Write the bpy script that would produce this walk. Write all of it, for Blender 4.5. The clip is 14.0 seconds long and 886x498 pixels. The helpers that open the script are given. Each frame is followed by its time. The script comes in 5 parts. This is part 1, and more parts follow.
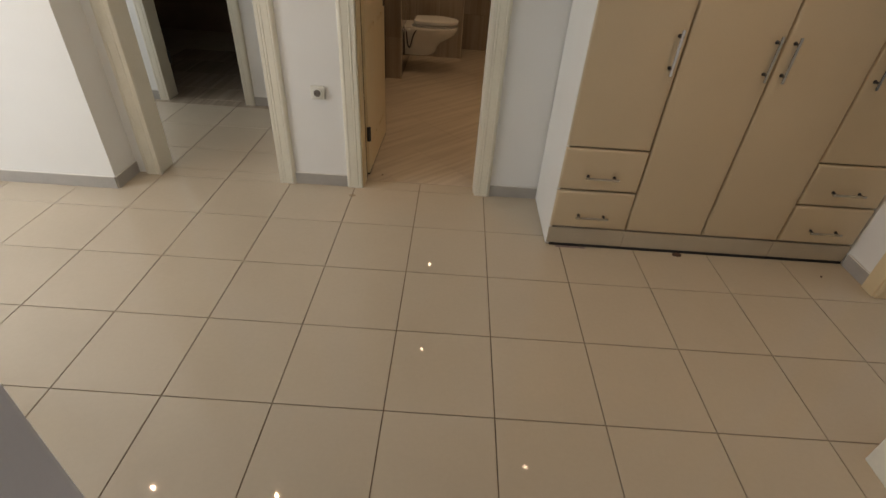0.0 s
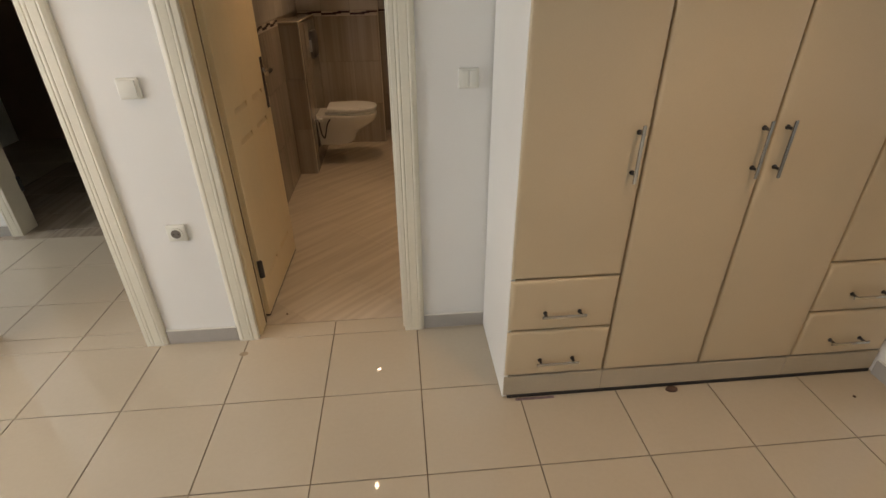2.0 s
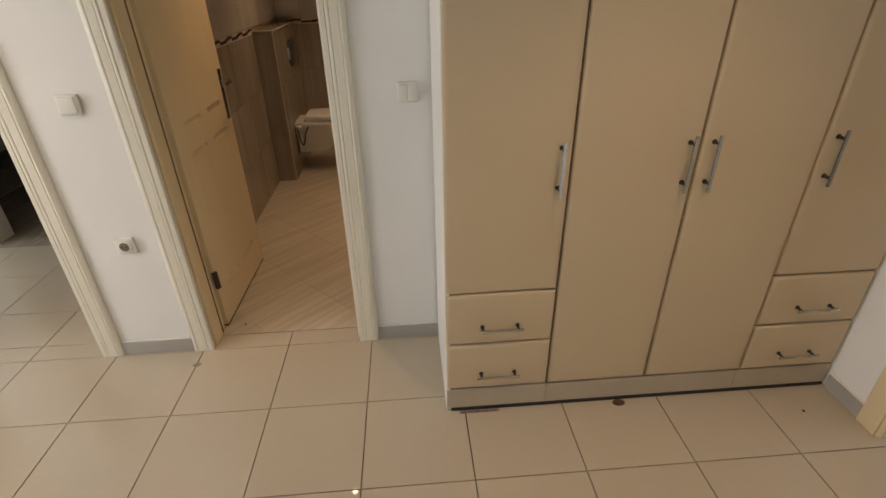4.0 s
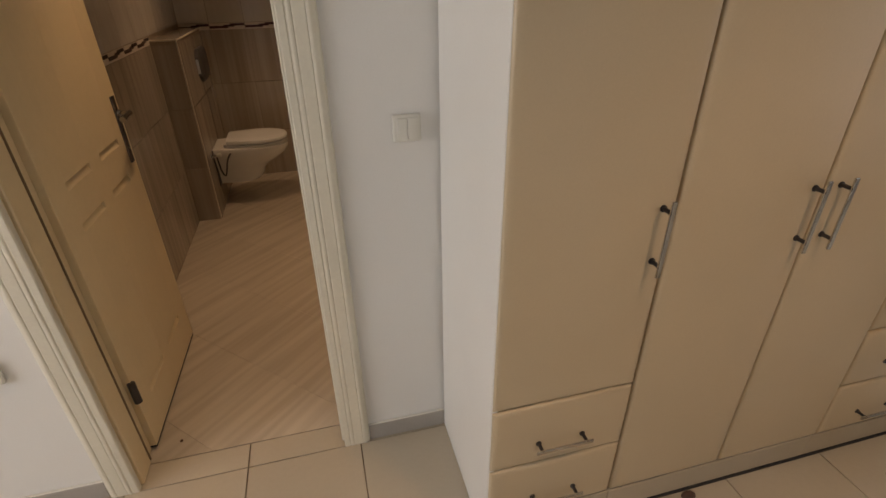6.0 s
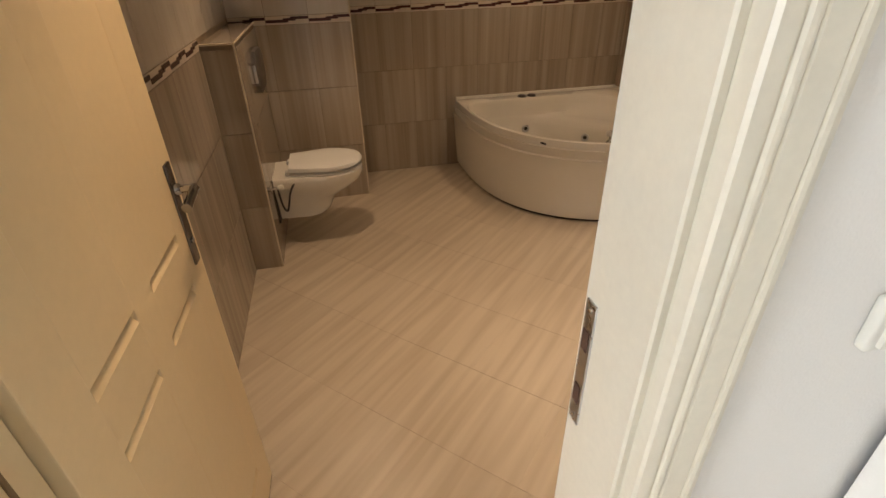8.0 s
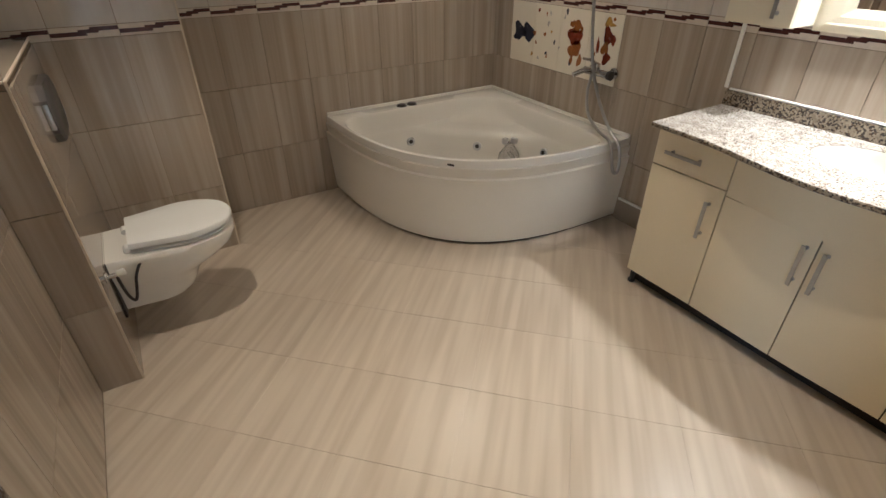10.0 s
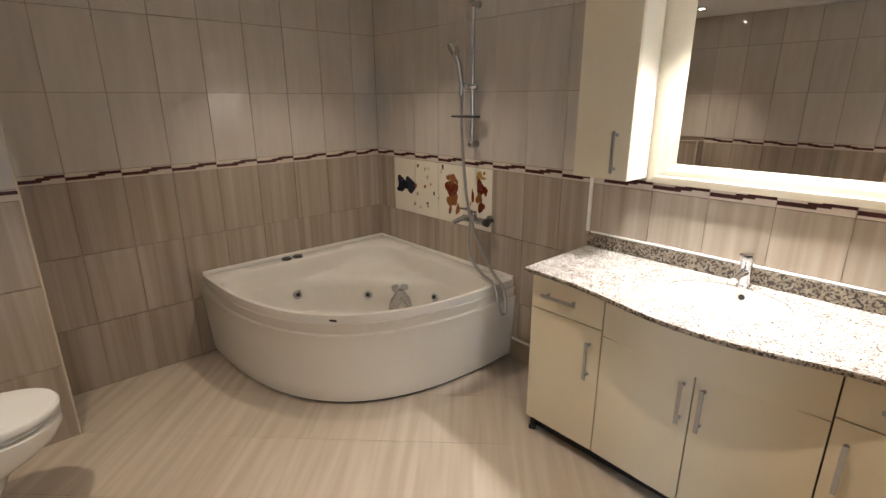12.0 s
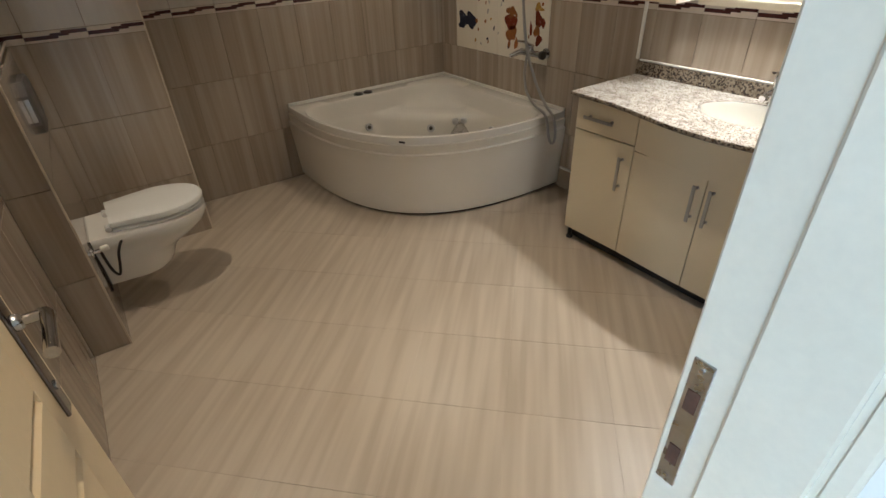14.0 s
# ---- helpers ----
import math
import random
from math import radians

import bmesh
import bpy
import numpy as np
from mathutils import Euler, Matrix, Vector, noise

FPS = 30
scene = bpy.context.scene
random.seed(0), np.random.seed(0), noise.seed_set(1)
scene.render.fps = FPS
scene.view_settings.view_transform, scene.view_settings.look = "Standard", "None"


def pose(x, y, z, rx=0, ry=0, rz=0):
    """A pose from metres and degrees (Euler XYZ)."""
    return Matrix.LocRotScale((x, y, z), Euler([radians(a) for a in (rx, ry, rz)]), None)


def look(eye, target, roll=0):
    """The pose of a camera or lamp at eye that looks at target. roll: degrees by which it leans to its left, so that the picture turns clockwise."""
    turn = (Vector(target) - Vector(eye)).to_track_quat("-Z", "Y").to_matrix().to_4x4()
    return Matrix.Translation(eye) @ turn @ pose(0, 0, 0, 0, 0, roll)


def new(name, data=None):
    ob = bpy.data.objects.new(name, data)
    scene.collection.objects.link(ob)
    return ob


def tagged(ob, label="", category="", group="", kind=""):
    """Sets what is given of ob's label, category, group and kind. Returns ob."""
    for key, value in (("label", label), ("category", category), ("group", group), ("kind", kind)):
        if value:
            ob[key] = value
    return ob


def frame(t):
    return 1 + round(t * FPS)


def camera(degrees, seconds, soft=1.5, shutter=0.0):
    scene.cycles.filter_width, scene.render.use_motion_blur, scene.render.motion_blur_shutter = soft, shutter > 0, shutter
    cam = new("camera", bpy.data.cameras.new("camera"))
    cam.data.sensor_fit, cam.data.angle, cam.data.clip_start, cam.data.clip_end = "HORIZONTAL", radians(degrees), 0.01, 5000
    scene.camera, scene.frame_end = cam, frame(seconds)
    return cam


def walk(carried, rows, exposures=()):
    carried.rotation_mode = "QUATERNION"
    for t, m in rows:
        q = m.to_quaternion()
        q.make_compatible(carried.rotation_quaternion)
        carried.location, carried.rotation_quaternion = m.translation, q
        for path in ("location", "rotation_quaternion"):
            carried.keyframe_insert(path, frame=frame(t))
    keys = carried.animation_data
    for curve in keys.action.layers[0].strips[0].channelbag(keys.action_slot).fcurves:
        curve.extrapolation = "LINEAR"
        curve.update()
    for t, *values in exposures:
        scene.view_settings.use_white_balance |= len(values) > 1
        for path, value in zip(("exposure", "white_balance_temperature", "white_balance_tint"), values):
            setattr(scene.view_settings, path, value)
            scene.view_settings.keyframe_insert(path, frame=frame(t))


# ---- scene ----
cam = camera(84.2, 14.0)
PATH = [
    (0, (0.33, 1.841, 1.51), (0.328, 3.46, 0.336), 3.8),
    (0.5, (0.383, 2.27, 1.503), (0.588, 3.935, 0.414), 2.2),
    (1, (0.473, 2.574, 1.513), (0.746, 4.275, 0.498), 0.6),
    (1.5, (0.526, 2.678, 1.491), (0.759, 4.403, 0.505), -0.2),
    (2, (0.518, 2.618, 1.511), (0.67, 4.354, 0.53), -0.5),
    (2.2, (0.52, 2.58, 1.527), (0.646, 4.315, 0.539), -0.6),
    (4.3, (0.793, 2.643, 1.549), (0.915, 4.387, 0.578), -1.2),
    (4.5, (0.734, 2.686, 1.505), (0.971, 4.437, 0.568), -0.4),
    (5, (0.758, 2.858, 1.51), (1.21, 4.568, 0.576), 0.2),
    (5.5, (0.719, 3.008, 1.535), (1.276, 4.675, 0.581), 0.1),
    (6, (0.552, 3.224, 1.526), (0.984, 4.914, 0.549), -0.8),
    (6.5, (0.363, 3.521, 1.494), (0.709, 5.226, 0.508), -0.8),
    (7, (0.289, 3.816, 1.517), (0.616, 5.517, 0.515), -0.9),
    (7.2, (0.259, 3.894, 1.529), (0.584, 5.594, 0.526), -1.1),
    (9.3, (0.139, 4.738, 1.511), (0.756, 6.288, 0.408), -1.0),
    (9.5, (0.106, 4.801, 1.514), (0.813, 6.316, 0.415), -0.5),
    (10, (0.106, 4.869, 1.544), (0.99, 6.304, 0.469), -0.2),
    (10.5, (0.122, 4.866, 1.577), (1.096, 6.353, 0.661), -0.3),
    (11, (0.179, 4.895, 1.586), (1.207, 6.455, 0.871), -0.6),
    (11.5, (0.225, 4.911, 1.606), (1.328, 6.463, 0.993), -0.6),
    (12, (0.319, 4.888, 1.583), (1.606, 6.302, 0.997), -0.2),
    (12.5, (0.308, 4.876, 1.635), (1.795, 6.085, 1.064), 0.1),
    (13, (0.219, 4.832, 1.618), (1.729, 5.985, 0.993), -0.3),
    (13.5, (0.11, 4.75, 1.553), (1.373, 6.016, 0.658), -1.2),
    (13.8, (0.069, 4.617, 1.547), (1.141, 5.96, 0.524), -2.3),
    (14, (0.048, 4.512, 1.546), (0.991, 5.903, 0.461), -2.4),
]
LIGHT = [(0.0, -1.64, 8700, 23), (0.7, -1.32, 8700, 23), (1.5, -1.22, 8700, 23), (4.5, -1.24, 8800, 25), (5.0, -1.34, 9000, 26), (5.9, -1.45, 9000, 28), (6.5, -1.15, 8900, 26), (7.2, -0.75, 9000, 26),
         (9.3, 0.05, 5750, 11), (10.3, 0.16, 5550, 10), (11.4, 0.42, 5700, 12), (12.5, 0.25, 5700, 12), (13.0, 0.27, 5600, 11), (13.5, -0.08, 5750, 10), (14.0, -0.3, 5800, 9)]
walk(cam, [(t, look(eye, target, roll)) for t, eye, target, roll in PATH], LIGHT)

# ---- world and lamps ----
world = bpy.data.worlds.new("daylight")
scene.world = world
world.use_nodes = True
sky = world.node_tree.nodes.new("ShaderNodeTexSky")
sky.sky_type, sky.sun_disc = "NISHITA", False
sky.sun_elevation, sky.sun_rotation = radians(40), radians(150)
world.node_tree.nodes["Background"].inputs["Strength"].default_value = 0.08
world.node_tree.links.new(sky.outputs["Color"], world.node_tree.nodes["Background"].inputs["Color"])

HALL_TOP, BATH_TOP = 2.5, 2.285
JETS = [((1.677, 7.853, 0.309), (-0.05, -0.97, 0.25)), ((2.052, 7.562, 0.292), (-0.69, -0.69, 0.23)), ((2.336, 7.188, 0.308), (-0.97, -0.04, 0.25))]
BAG = (2.16, 7.34, 0.178)


def area_lamp(name, eye, target, width, height, watts, colour):
    data = bpy.data.lights.new(name, "AREA")
    data.shape, data.size, data.size_y = "RECTANGLE", width, height
    data.energy, data.color = watts, colour
    ob = new(name, data)
    ob.matrix_world = look(eye, target)
    return ob


def spot_lamp(name, place, watts, colour, cone=120, radius=0.025, blend=0.6):
    data = bpy.data.lights.new(name, "SPOT")
    data.energy, data.color, data.spot_size, data.spot_blend = watts, colour, radians(cone), blend
    data.shadow_soft_size = radius
    ob = new(name, data)
    ob.matrix_world = look(place, (place[0], place[1] + 0.0001, 0))
    return ob


WARM = (1.0, 0.80, 0.56)
COOL = (0.63, 0.815, 1.0)
area_lamp("window_light_room", (-3.44, 0.4, 1.45), (0.5, 1.2, 0.6), 1.3, 1.6, 80, COOL)
area_lamp("window_light_west", (-3.44, 3.1, 1.45), (0, 3.2, 0.9), 1.1, 1.4, 128, COOL)
area_lamp("window_light_east", (4.55, 3.0, 1.3), (2, 3.2, 0.9), 1.6, 1.9, 42, COOL)
area_lamp("window_light_corridor", (-3.42, 5.2, 1.5), (0, 5.2, 0.9), 0.75, 1.3, 48, COOL)
HALL_SPOTS = [(-0.875, 3.815), (-1.87, 3.815), (1.5, 3.1), (1.17, 4.22)]
BATH_SPOTS = [(0.165, 6.72), (0.175, 5.3), (1.50, 5.35), (1.72, 7.22)]
MIRROR_SPOTS = [5.17, 5.58]
for (x, y), watts in zip(HALL_SPOTS, (44, 44, 100)):
    spot_lamp("hall_spot_light", (x, y, HALL_TOP - 0.03), watts, WARM, cone=106, blend=1.0, radius=0.01)
for (x, y), watts, cone in zip(BATH_SPOTS, (52, 58, 48, 38), (88, 74, 96, 116)):
    spot_lamp("bath_spot_light", (x, y, BATH_TOP - 0.03), watts, WARM, cone=cone, blend=0.9, radius=0.018)
for y in MIRROR_SPOTS:
    spot_lamp("mirror_spot_light", (2.345, y, 2.035), 70, (1.0, 0.91, 0.77), cone=100, blend=1.0)


# ---- materials ----
def nodes_of(name):
    m = bpy.data.materials.new(name)
    m.use_nodes = True
    return m, m.node_tree.nodes, m.node_tree.links, m.node_tree.nodes["Principled BSDF"]


def plain(name, colour, rough=0.5, metal=0.0, spread=0.06, scale=6.0, bump=0.02, grain=150.0, coat=0.0, glow=0.0):
    """A painted or solid surface with broad tone drift, fine grain and slight wear in the gloss."""
    m, n, l, b = nodes_of(name)
    coord = n.new("ShaderNodeTexCoord")
    info = n.new("ShaderNodeObjectInfo")
    shift = n.new("ShaderNodeVectorMath")
    shift.operation = "MULTIPLY_ADD"
    shift.inputs[1].default_value = (1, 1, 1)
    l.new(coord.outputs["Object"], shift.inputs[0])
    mul = n.new("ShaderNodeMath")
    mul.operation = "MULTIPLY"
    mul.inputs[1].default_value = 40
    l.new(info.outputs["Random"], mul.inputs[0])
    l.new(mul.outputs[0], shift.inputs[2])
    broad = n.new("ShaderNodeTexNoise")
    broad.inputs["Scale"].default_value, broad.inputs["Detail"].default_value = scale, 5
    fine = n.new("ShaderNodeTexNoise")
    fine.inputs["Scale"].default_value, fine.inputs["Detail"].default_value = grain, 3
    l.new(shift.outputs[0], broad.inputs["Vector"])
    l.new(shift.outputs[0], fine.inputs["Vector"])
    add = n.new("ShaderNodeMath")
    add.operation = "MULTIPLY_ADD"
    add.inputs[1].default_value, add.inputs[2].default_value = 0.35, 0.0
    l.new(fine.outputs["Fac"], add.inputs[0])
    both = n.new("ShaderNodeMath")
    both.operation = "MULTIPLY_ADD"
    both.inputs[1].default_value = 0.65
    l.new(broad.outputs["Fac"], both.inputs[0])
    l.new(add.outputs[0], both.inputs[2])
    ramp = n.new("ShaderNodeValToRGB")
    lo, hi = 1 - spread * 1.6, 1 + spread * 1.6
    ramp.color_ramp.elements[0].position, ramp.color_ramp.elements[1].position = 0.28, 0.72
    ramp.color_ramp.elements[0].color = (*[min(1, c * lo) for c in colour], 1)
    ramp.color_ramp.elements[1].color = (*[min(1, c * hi) for c in colour], 1)
    l.new(both.outputs[0], ramp.inputs["Fac"])
    l.new(ramp.outputs["Color"], b.inputs["Base Color"])
    gloss = n.new("ShaderNodeMapRange")
    gloss.inputs["To Min"].default_value, gloss.inputs["To Max"].default_value = max(0.02, rough * 0.8), min(1, rough * 1.25)
    l.new(broad.outputs["Fac"], gloss.inputs["Value"])
    l.new(gloss.outputs["Result"], b.inputs["Roughness"])
    if bump:
        bp = n.new("ShaderNodeBump")
        bp.inputs["Strength"].default_value, bp.inputs["Distance"].default_value = bump * 4, 0.004
        l.new(fine.outputs["Fac"], bp.inputs["Height"])
        l.new(bp.outputs["Normal"], b.inputs["Normal"])
    b.inputs["Metallic"].default_value, b.inputs["Coat Weight"].default_value = metal, coat
    b.inputs["Coat Roughness"].default_value = 0.08
    if glow:
        b.inputs["Emission Color"].default_value = (*colour, 1)
        b.inputs["Emission Strength"].default_value = glow
    return m


def striped(name, dark, light, rough, across=34.0, along=0.9, coat=0.0, wave=0.0, tone=0.10, relief=0.025, running=False):
    """Glazed tile with fine streaks that run along the local y axis; each tile has its own cut of the pattern."""
    m, n, l, b = nodes_of(name)
    coord = n.new("ShaderNodeTexCoord")
    info = n.new("ShaderNodeObjectInfo")
    mul = n.new("ShaderNodeMath")
    mul.operation = "MULTIPLY"
    mul.inputs[1].default_value = 37
    l.new(info.outputs["Random"], mul.inputs[0])
    shift = n.new("ShaderNodeVectorMath")
    shift.operation = "ADD"
    if running:      # streaks carry on from tile to tile, turned 45 degrees to the room
        spin = n.new("ShaderNodeMapping")
        spin.inputs["Rotation"].default_value = (0, 0, radians(45))
        place = n.new("ShaderNodeNewGeometry")
        l.new(place.outputs["Position"], spin.inputs["Vector"])
        l.new(spin.outputs["Vector"], shift.inputs[0])
        mul.inputs[1].default_value = 0.012
    else:
        l.new(coord.outputs["Object"], shift.inputs[0])
    l.new(mul.outputs[0], shift.inputs[1])

    def streak(sx, sy, detail):
        mp = n.new("ShaderNodeMapping")
        mp.inputs["Scale"].default_value = (sx, sy, 1)
        l.new(shift.outputs[0], mp.inputs["Vector"])
        t = n.new("ShaderNodeTexNoise")
        t.inputs["Scale"].default_value, t.inputs["Detail"].default_value, t.inputs["Roughness"].default_value = 1.0, detail, 0.6
        t.inputs["Distortion"].default_value = wave
        l.new(mp.outputs["Vector"], t.inputs["Vector"])
        return t
    wide = streak(across, along * 0.4, 0.8 if running else 2)
    thin = streak(across * 3.2, along, 4)
    mix = n.new("ShaderNodeMath")
    mix.operation = "MULTIPLY_ADD"
    mix.inputs[1].default_value = 0.9 if running else 0.72
    l.new(wide.outputs["Fac"], mix.inputs[0])
    half = n.new("ShaderNodeMath")
    half.operation = "MULTIPLY"
    half.inputs[1].default_value = 0.1 if running else 0.28
    l.new(thin.outputs["Fac"], half.inputs[0])
    l.new(half.outputs[0], mix.inputs[2])
    ramp = n.new("ShaderNodeValToRGB")
    ramp.color_ramp.elements[0].position, ramp.color_ramp.elements[1].position = 0.36, 0.64
    ramp.color_ramp.elements[0].color, ramp.color_ramp.elements[1].color = (*dark, 1), (*light, 1)
    l.new(mix.outputs[0], ramp.inputs["Fac"])
    tint = n.new("ShaderNodeMapRange")
    tint.inputs["To Min"].default_value, tint.inputs["To Max"].default_value = 1 - tone, 1 + tone * 0.6
    l.new(info.outputs["Random"], tint.inputs["Value"])
    hsv = n.new("ShaderNodeHueSaturation")
    l.new(tint.outputs["Result"], hsv.inputs["Value"])
    l.new(ramp.outputs["Color"], hsv.inputs["Color"])
    l.new(hsv.outputs["Color"], b.inputs["Base Color"])
    b.inputs["Roughness"].default_value, b.inputs["Coat Weight"].default_value = rough, coat
    b.inputs["Coat Roughness"].default_value = min(0.06, rough)
    soft = n.new("ShaderNodeTexNoise")
    soft.inputs["Scale"].default_value = 7
    l.new(shift.outputs[0], soft.inputs["Vector"])
    bp = n.new("ShaderNodeBump")
    bp.inputs["Strength"].default_value, bp.inputs["Distance"].default_value = relief, 0.01
    l.new(soft.outputs["Fac"], bp.inputs["Height"])
    l.new(bp.outputs["Normal"], b.inputs["Normal"])
    return m


def speckled(name, tone=(1.0, 1.0, 1.0), cell=230, mica=0.06):
    """Polished granite: beige and pink crystals with dark mica."""
    m, n, l, b = nodes_of(name)
    coord = n.new("ShaderNodeTexCoord")
    cells = n.new("ShaderNodeTexVoronoi")
    cells.inputs["Scale"].default_value = cell
    l.new(coord.outputs["Object"], cells.inputs["Vector"])
    ramp = n.new("ShaderNodeValToRGB")
    e = ramp.color_ramp.elements
    ramp.color_ramp.interpolation = "CONSTANT"
    e[0].position, e[0].color = 0.0, (0.06, 0.05, 0.045, 1)
    e[1].position, e[1].color = mica, (0.53, 0.48, 0.42, 1)
    e[1].color = (*[c * k for c, k in zip(e[1].color[:3], tone)], 1)
    for p, c in ((0.30, (0.67, 0.64, 0.59, 1)), (0.60, (0.78, 0.76, 0.72, 1)), (0.88, (0.24, 0.18, 0.14, 1))):
        x = e.new(p)
        x.color = (*[a * k for a, k in zip(c[:3], tone)], 1)
    sep = n.new("ShaderNodeSeparateColor")
    l.new(cells.outputs["Color"], sep.inputs["Color"])
    l.new(sep.outputs["Red"], ramp.inputs["Fac"])
    big = n.new("ShaderNodeTexNoise")
    big.inputs["Scale"].default_value, big.inputs["Detail"].default_value = 26, 6
    l.new(coord.outputs["Object"], big.inputs["Vector"])
    mix = n.new("ShaderNodeMix")
    mix.data_type, mix.blend_type = "RGBA", "MULTIPLY"
    mix.inputs["Factor"].default_value = 0.5
    r2 = n.new("ShaderNodeValToRGB")
    r2.color_ramp.elements[0].position, r2.color_ramp.elements[1].position = 0.38, 0.56
    r2.color_ramp.elements[0].color, r2.color_ramp.elements[1].color = (0.45, 0.40, 0.36, 1), (1, 1, 1, 1)
    l.new(big.outputs["Fac"], r2.inputs["Fac"])
    l.new(ramp.outputs["Color"], mix.inputs["A"])
    l.new(r2.outputs["Color"], mix.inputs["B"])
    l.new(mix.outputs["Result"], b.inputs["Base Color"])
    b.inputs["Roughness"].default_value = 0.16
    return m


M_HALL_TILE = plain("cream_polished_tile", (0.53, 0.455, 0.355), 0.02, spread=0.025, scale=2.2, bump=0.0, grain=60)
M_GROUT = plain("dark_grout", (0.19, 0.13, 0.085), 0.9, spread=0.42, scale=14)
M_GROUT_LIGHT = plain("beige_grout", (0.28, 0.22, 0.16), 0.9, spread=0.15, scale=12)
M_WALL = plain("white_wall_paint", (0.85, 0.845, 0.815), 0.75, spread=0.02, scale=2, bump=0.03, grain=220)
M_CEIL = plain("white_ceiling_paint", (0.80, 0.79, 0.77), 0.85, spread=0.015, scale=2, bump=0.02)
M_SKIRT = plain("grey_skirting_tile", (0.42, 0.395, 0.365), 0.3, spread=0.06, scale=9, bump=0.0)
M_CASING = plain("cream_lacquered_wood", (0.775, 0.735, 0.62), 0.38, spread=0.04, scale=5, bump=0.012, grain=90)
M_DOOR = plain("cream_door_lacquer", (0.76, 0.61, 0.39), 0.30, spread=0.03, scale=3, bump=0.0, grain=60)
M_WARD = plain("cream_wardrobe_foil", (0.62, 0.50, 0.345), 0.30, spread=0.03, scale=3, bump=0.01, grain=240)
M_WARD_SIDE = plain("white_wardrobe_side", (0.86, 0.85, 0.81), 0.45, spread=0.02, scale=3, bump=0.01)
M_PLINTH = plain("cream_plinth_board", (0.50, 0.43, 0.33), 0.4, spread=0.05, scale=8)
# near-black colour that paints the shade in gaps and recesses
M_SHADOWGAP = plain("shadow_gap_board", (0.03, 0.022, 0.018), 0.9)
M_CHROME = plain("chrome", (0.62, 0.62, 0.63), 0.14, metal=1.0, spread=0.05, scale=30, bump=0.0)
# base colour lowered so the lever's reflections come out dim
M_DARK_CHROME = plain("chrome_dimmed_reflection", (0.40, 0.38, 0.36), 0.12, metal=1.0, spread=0.1, scale=30, bump=0.0)
M_STEEL = plain("satin_steel", (0.52, 0.52, 0.53), 0.28, metal=1.0, spread=0.08, scale=40, bump=0.0)
M_DARKMETAL = plain("dark_metal", (0.05, 0.045, 0.045), 0.38, metal=0.5, spread=0.1, scale=30, bump=0.0)
M_PLASTIC = plain("ivory_plastic", (0.78, 0.77, 0.70), 0.35, spread=0.02, scale=20, bump=0.0)
M_BLACK = plain("black_rubber", (0.015, 0.013, 0.013), 0.6, bump=0.02)
M_CERAMIC = plain("white_ceramic", (0.80, 0.78, 0.73), 0.10, spread=0.015, scale=5, bump=0.0, coat=0.4)
M_SEAT = plain("white_seat_plastic", (0.80, 0.80, 0.78), 0.22, spread=0.015, scale=5, bump=0.0)
M_ACRYLIC = plain("white_acrylic", (0.78, 0.75, 0.69), 0.16, spread=0.02, scale=3, bump=0.0, coat=0.2)
# ivory panel, also darkened to mimic the rim catching more light from above
M_APRON = plain("ivory_acrylic_panel", (0.70, 0.655, 0.575), 0.24, spread=0.02, scale=3, bump=0.0)
M_VANITY = plain("cream_gloss_front", (0.72, 0.63, 0.45), 0.22, spread=0.02, scale=3, bump=0.0, coat=0.2)
M_CABINET = plain("cream_cabinet_front", (0.72, 0.65, 0.50), 0.4, spread=0.02, scale=3, bump=0.01)
M_WHITEBOARD = plain("white_board", (0.82, 0.79, 0.70), 0.4, spread=0.015, scale=3, bump=0.01)
M_GRANITE = speckled("speckled_granite")
M_BAR = plain("bright_steel", (0.62, 0.62, 0.62), 0.13, metal=1.0, spread=0.06, scale=40, bump=0.0)
# dark base stands in for dim surroundings mirrored in the plate
M_PLATE = plain("chrome_dark_reflection", (0.15, 0.13, 0.12), 0.2, metal=1.0, spread=0.08, scale=40, bump=0.0)
M_GRANITE_DARK = speckled("brown_speckled_granite", (0.40, 0.345, 0.275), 150, 0.28)
M_HANDLE = plain("grey_steel", (0.40, 0.39, 0.38), 0.38, metal=1.0, spread=0.08, scale=40, bump=0.0)
M_LOW = striped("brown_streaked_wall_tile", (0.312, 0.25, 0.19), (0.45, 0.378, 0.30), 0.12, across=17, coat=0.25, tone=0.06)
M_UP = striped("pale_wall_tile", (0.53, 0.48, 0.42), (0.59, 0.54, 0.48), 0.018, across=14, along=5, coat=0.3, tone=0.05, relief=0.006)
M_BATHFLOOR = striped("beige_streaked_floor_tile", (0.465, 0.39, 0.303), (0.565, 0.488, 0.392), 0.32, across=24, along=3.5, tone=0.045, running=True)
M_BORDER_DARK = plain("burgundy_glaze", (0.065, 0.022, 0.020), 0.2, spread=0.15, scale=30, bump=0.0)
M_BORDER_LIGHT = plain("cream_glaze", (0.60, 0.52, 0.43), 0.2, spread=0.06, scale=30, bump=0.0)
M_TRIM = plain("cream_edge_profile", (0.62, 0.54, 0.42), 0.35, spread=0.05, scale=20)
# white paint with the blue of daylight mixed into its colour
M_DAYLIT_WHITE = plain("white_paint_daylight_tint", (0.74, 0.77, 0.88), 0.4, spread=0.02, scale=4, bump=0.01)
M_TRIM_WHITE = plain("white_sealant", (0.80, 0.78, 0.72), 0.45, spread=0.03, scale=20)
M_DECOR = plain("white_decor_tile", (0.74, 0.68, 0.56), 0.16, spread=0.02, scale=6, bump=0.0, coat=0.2)
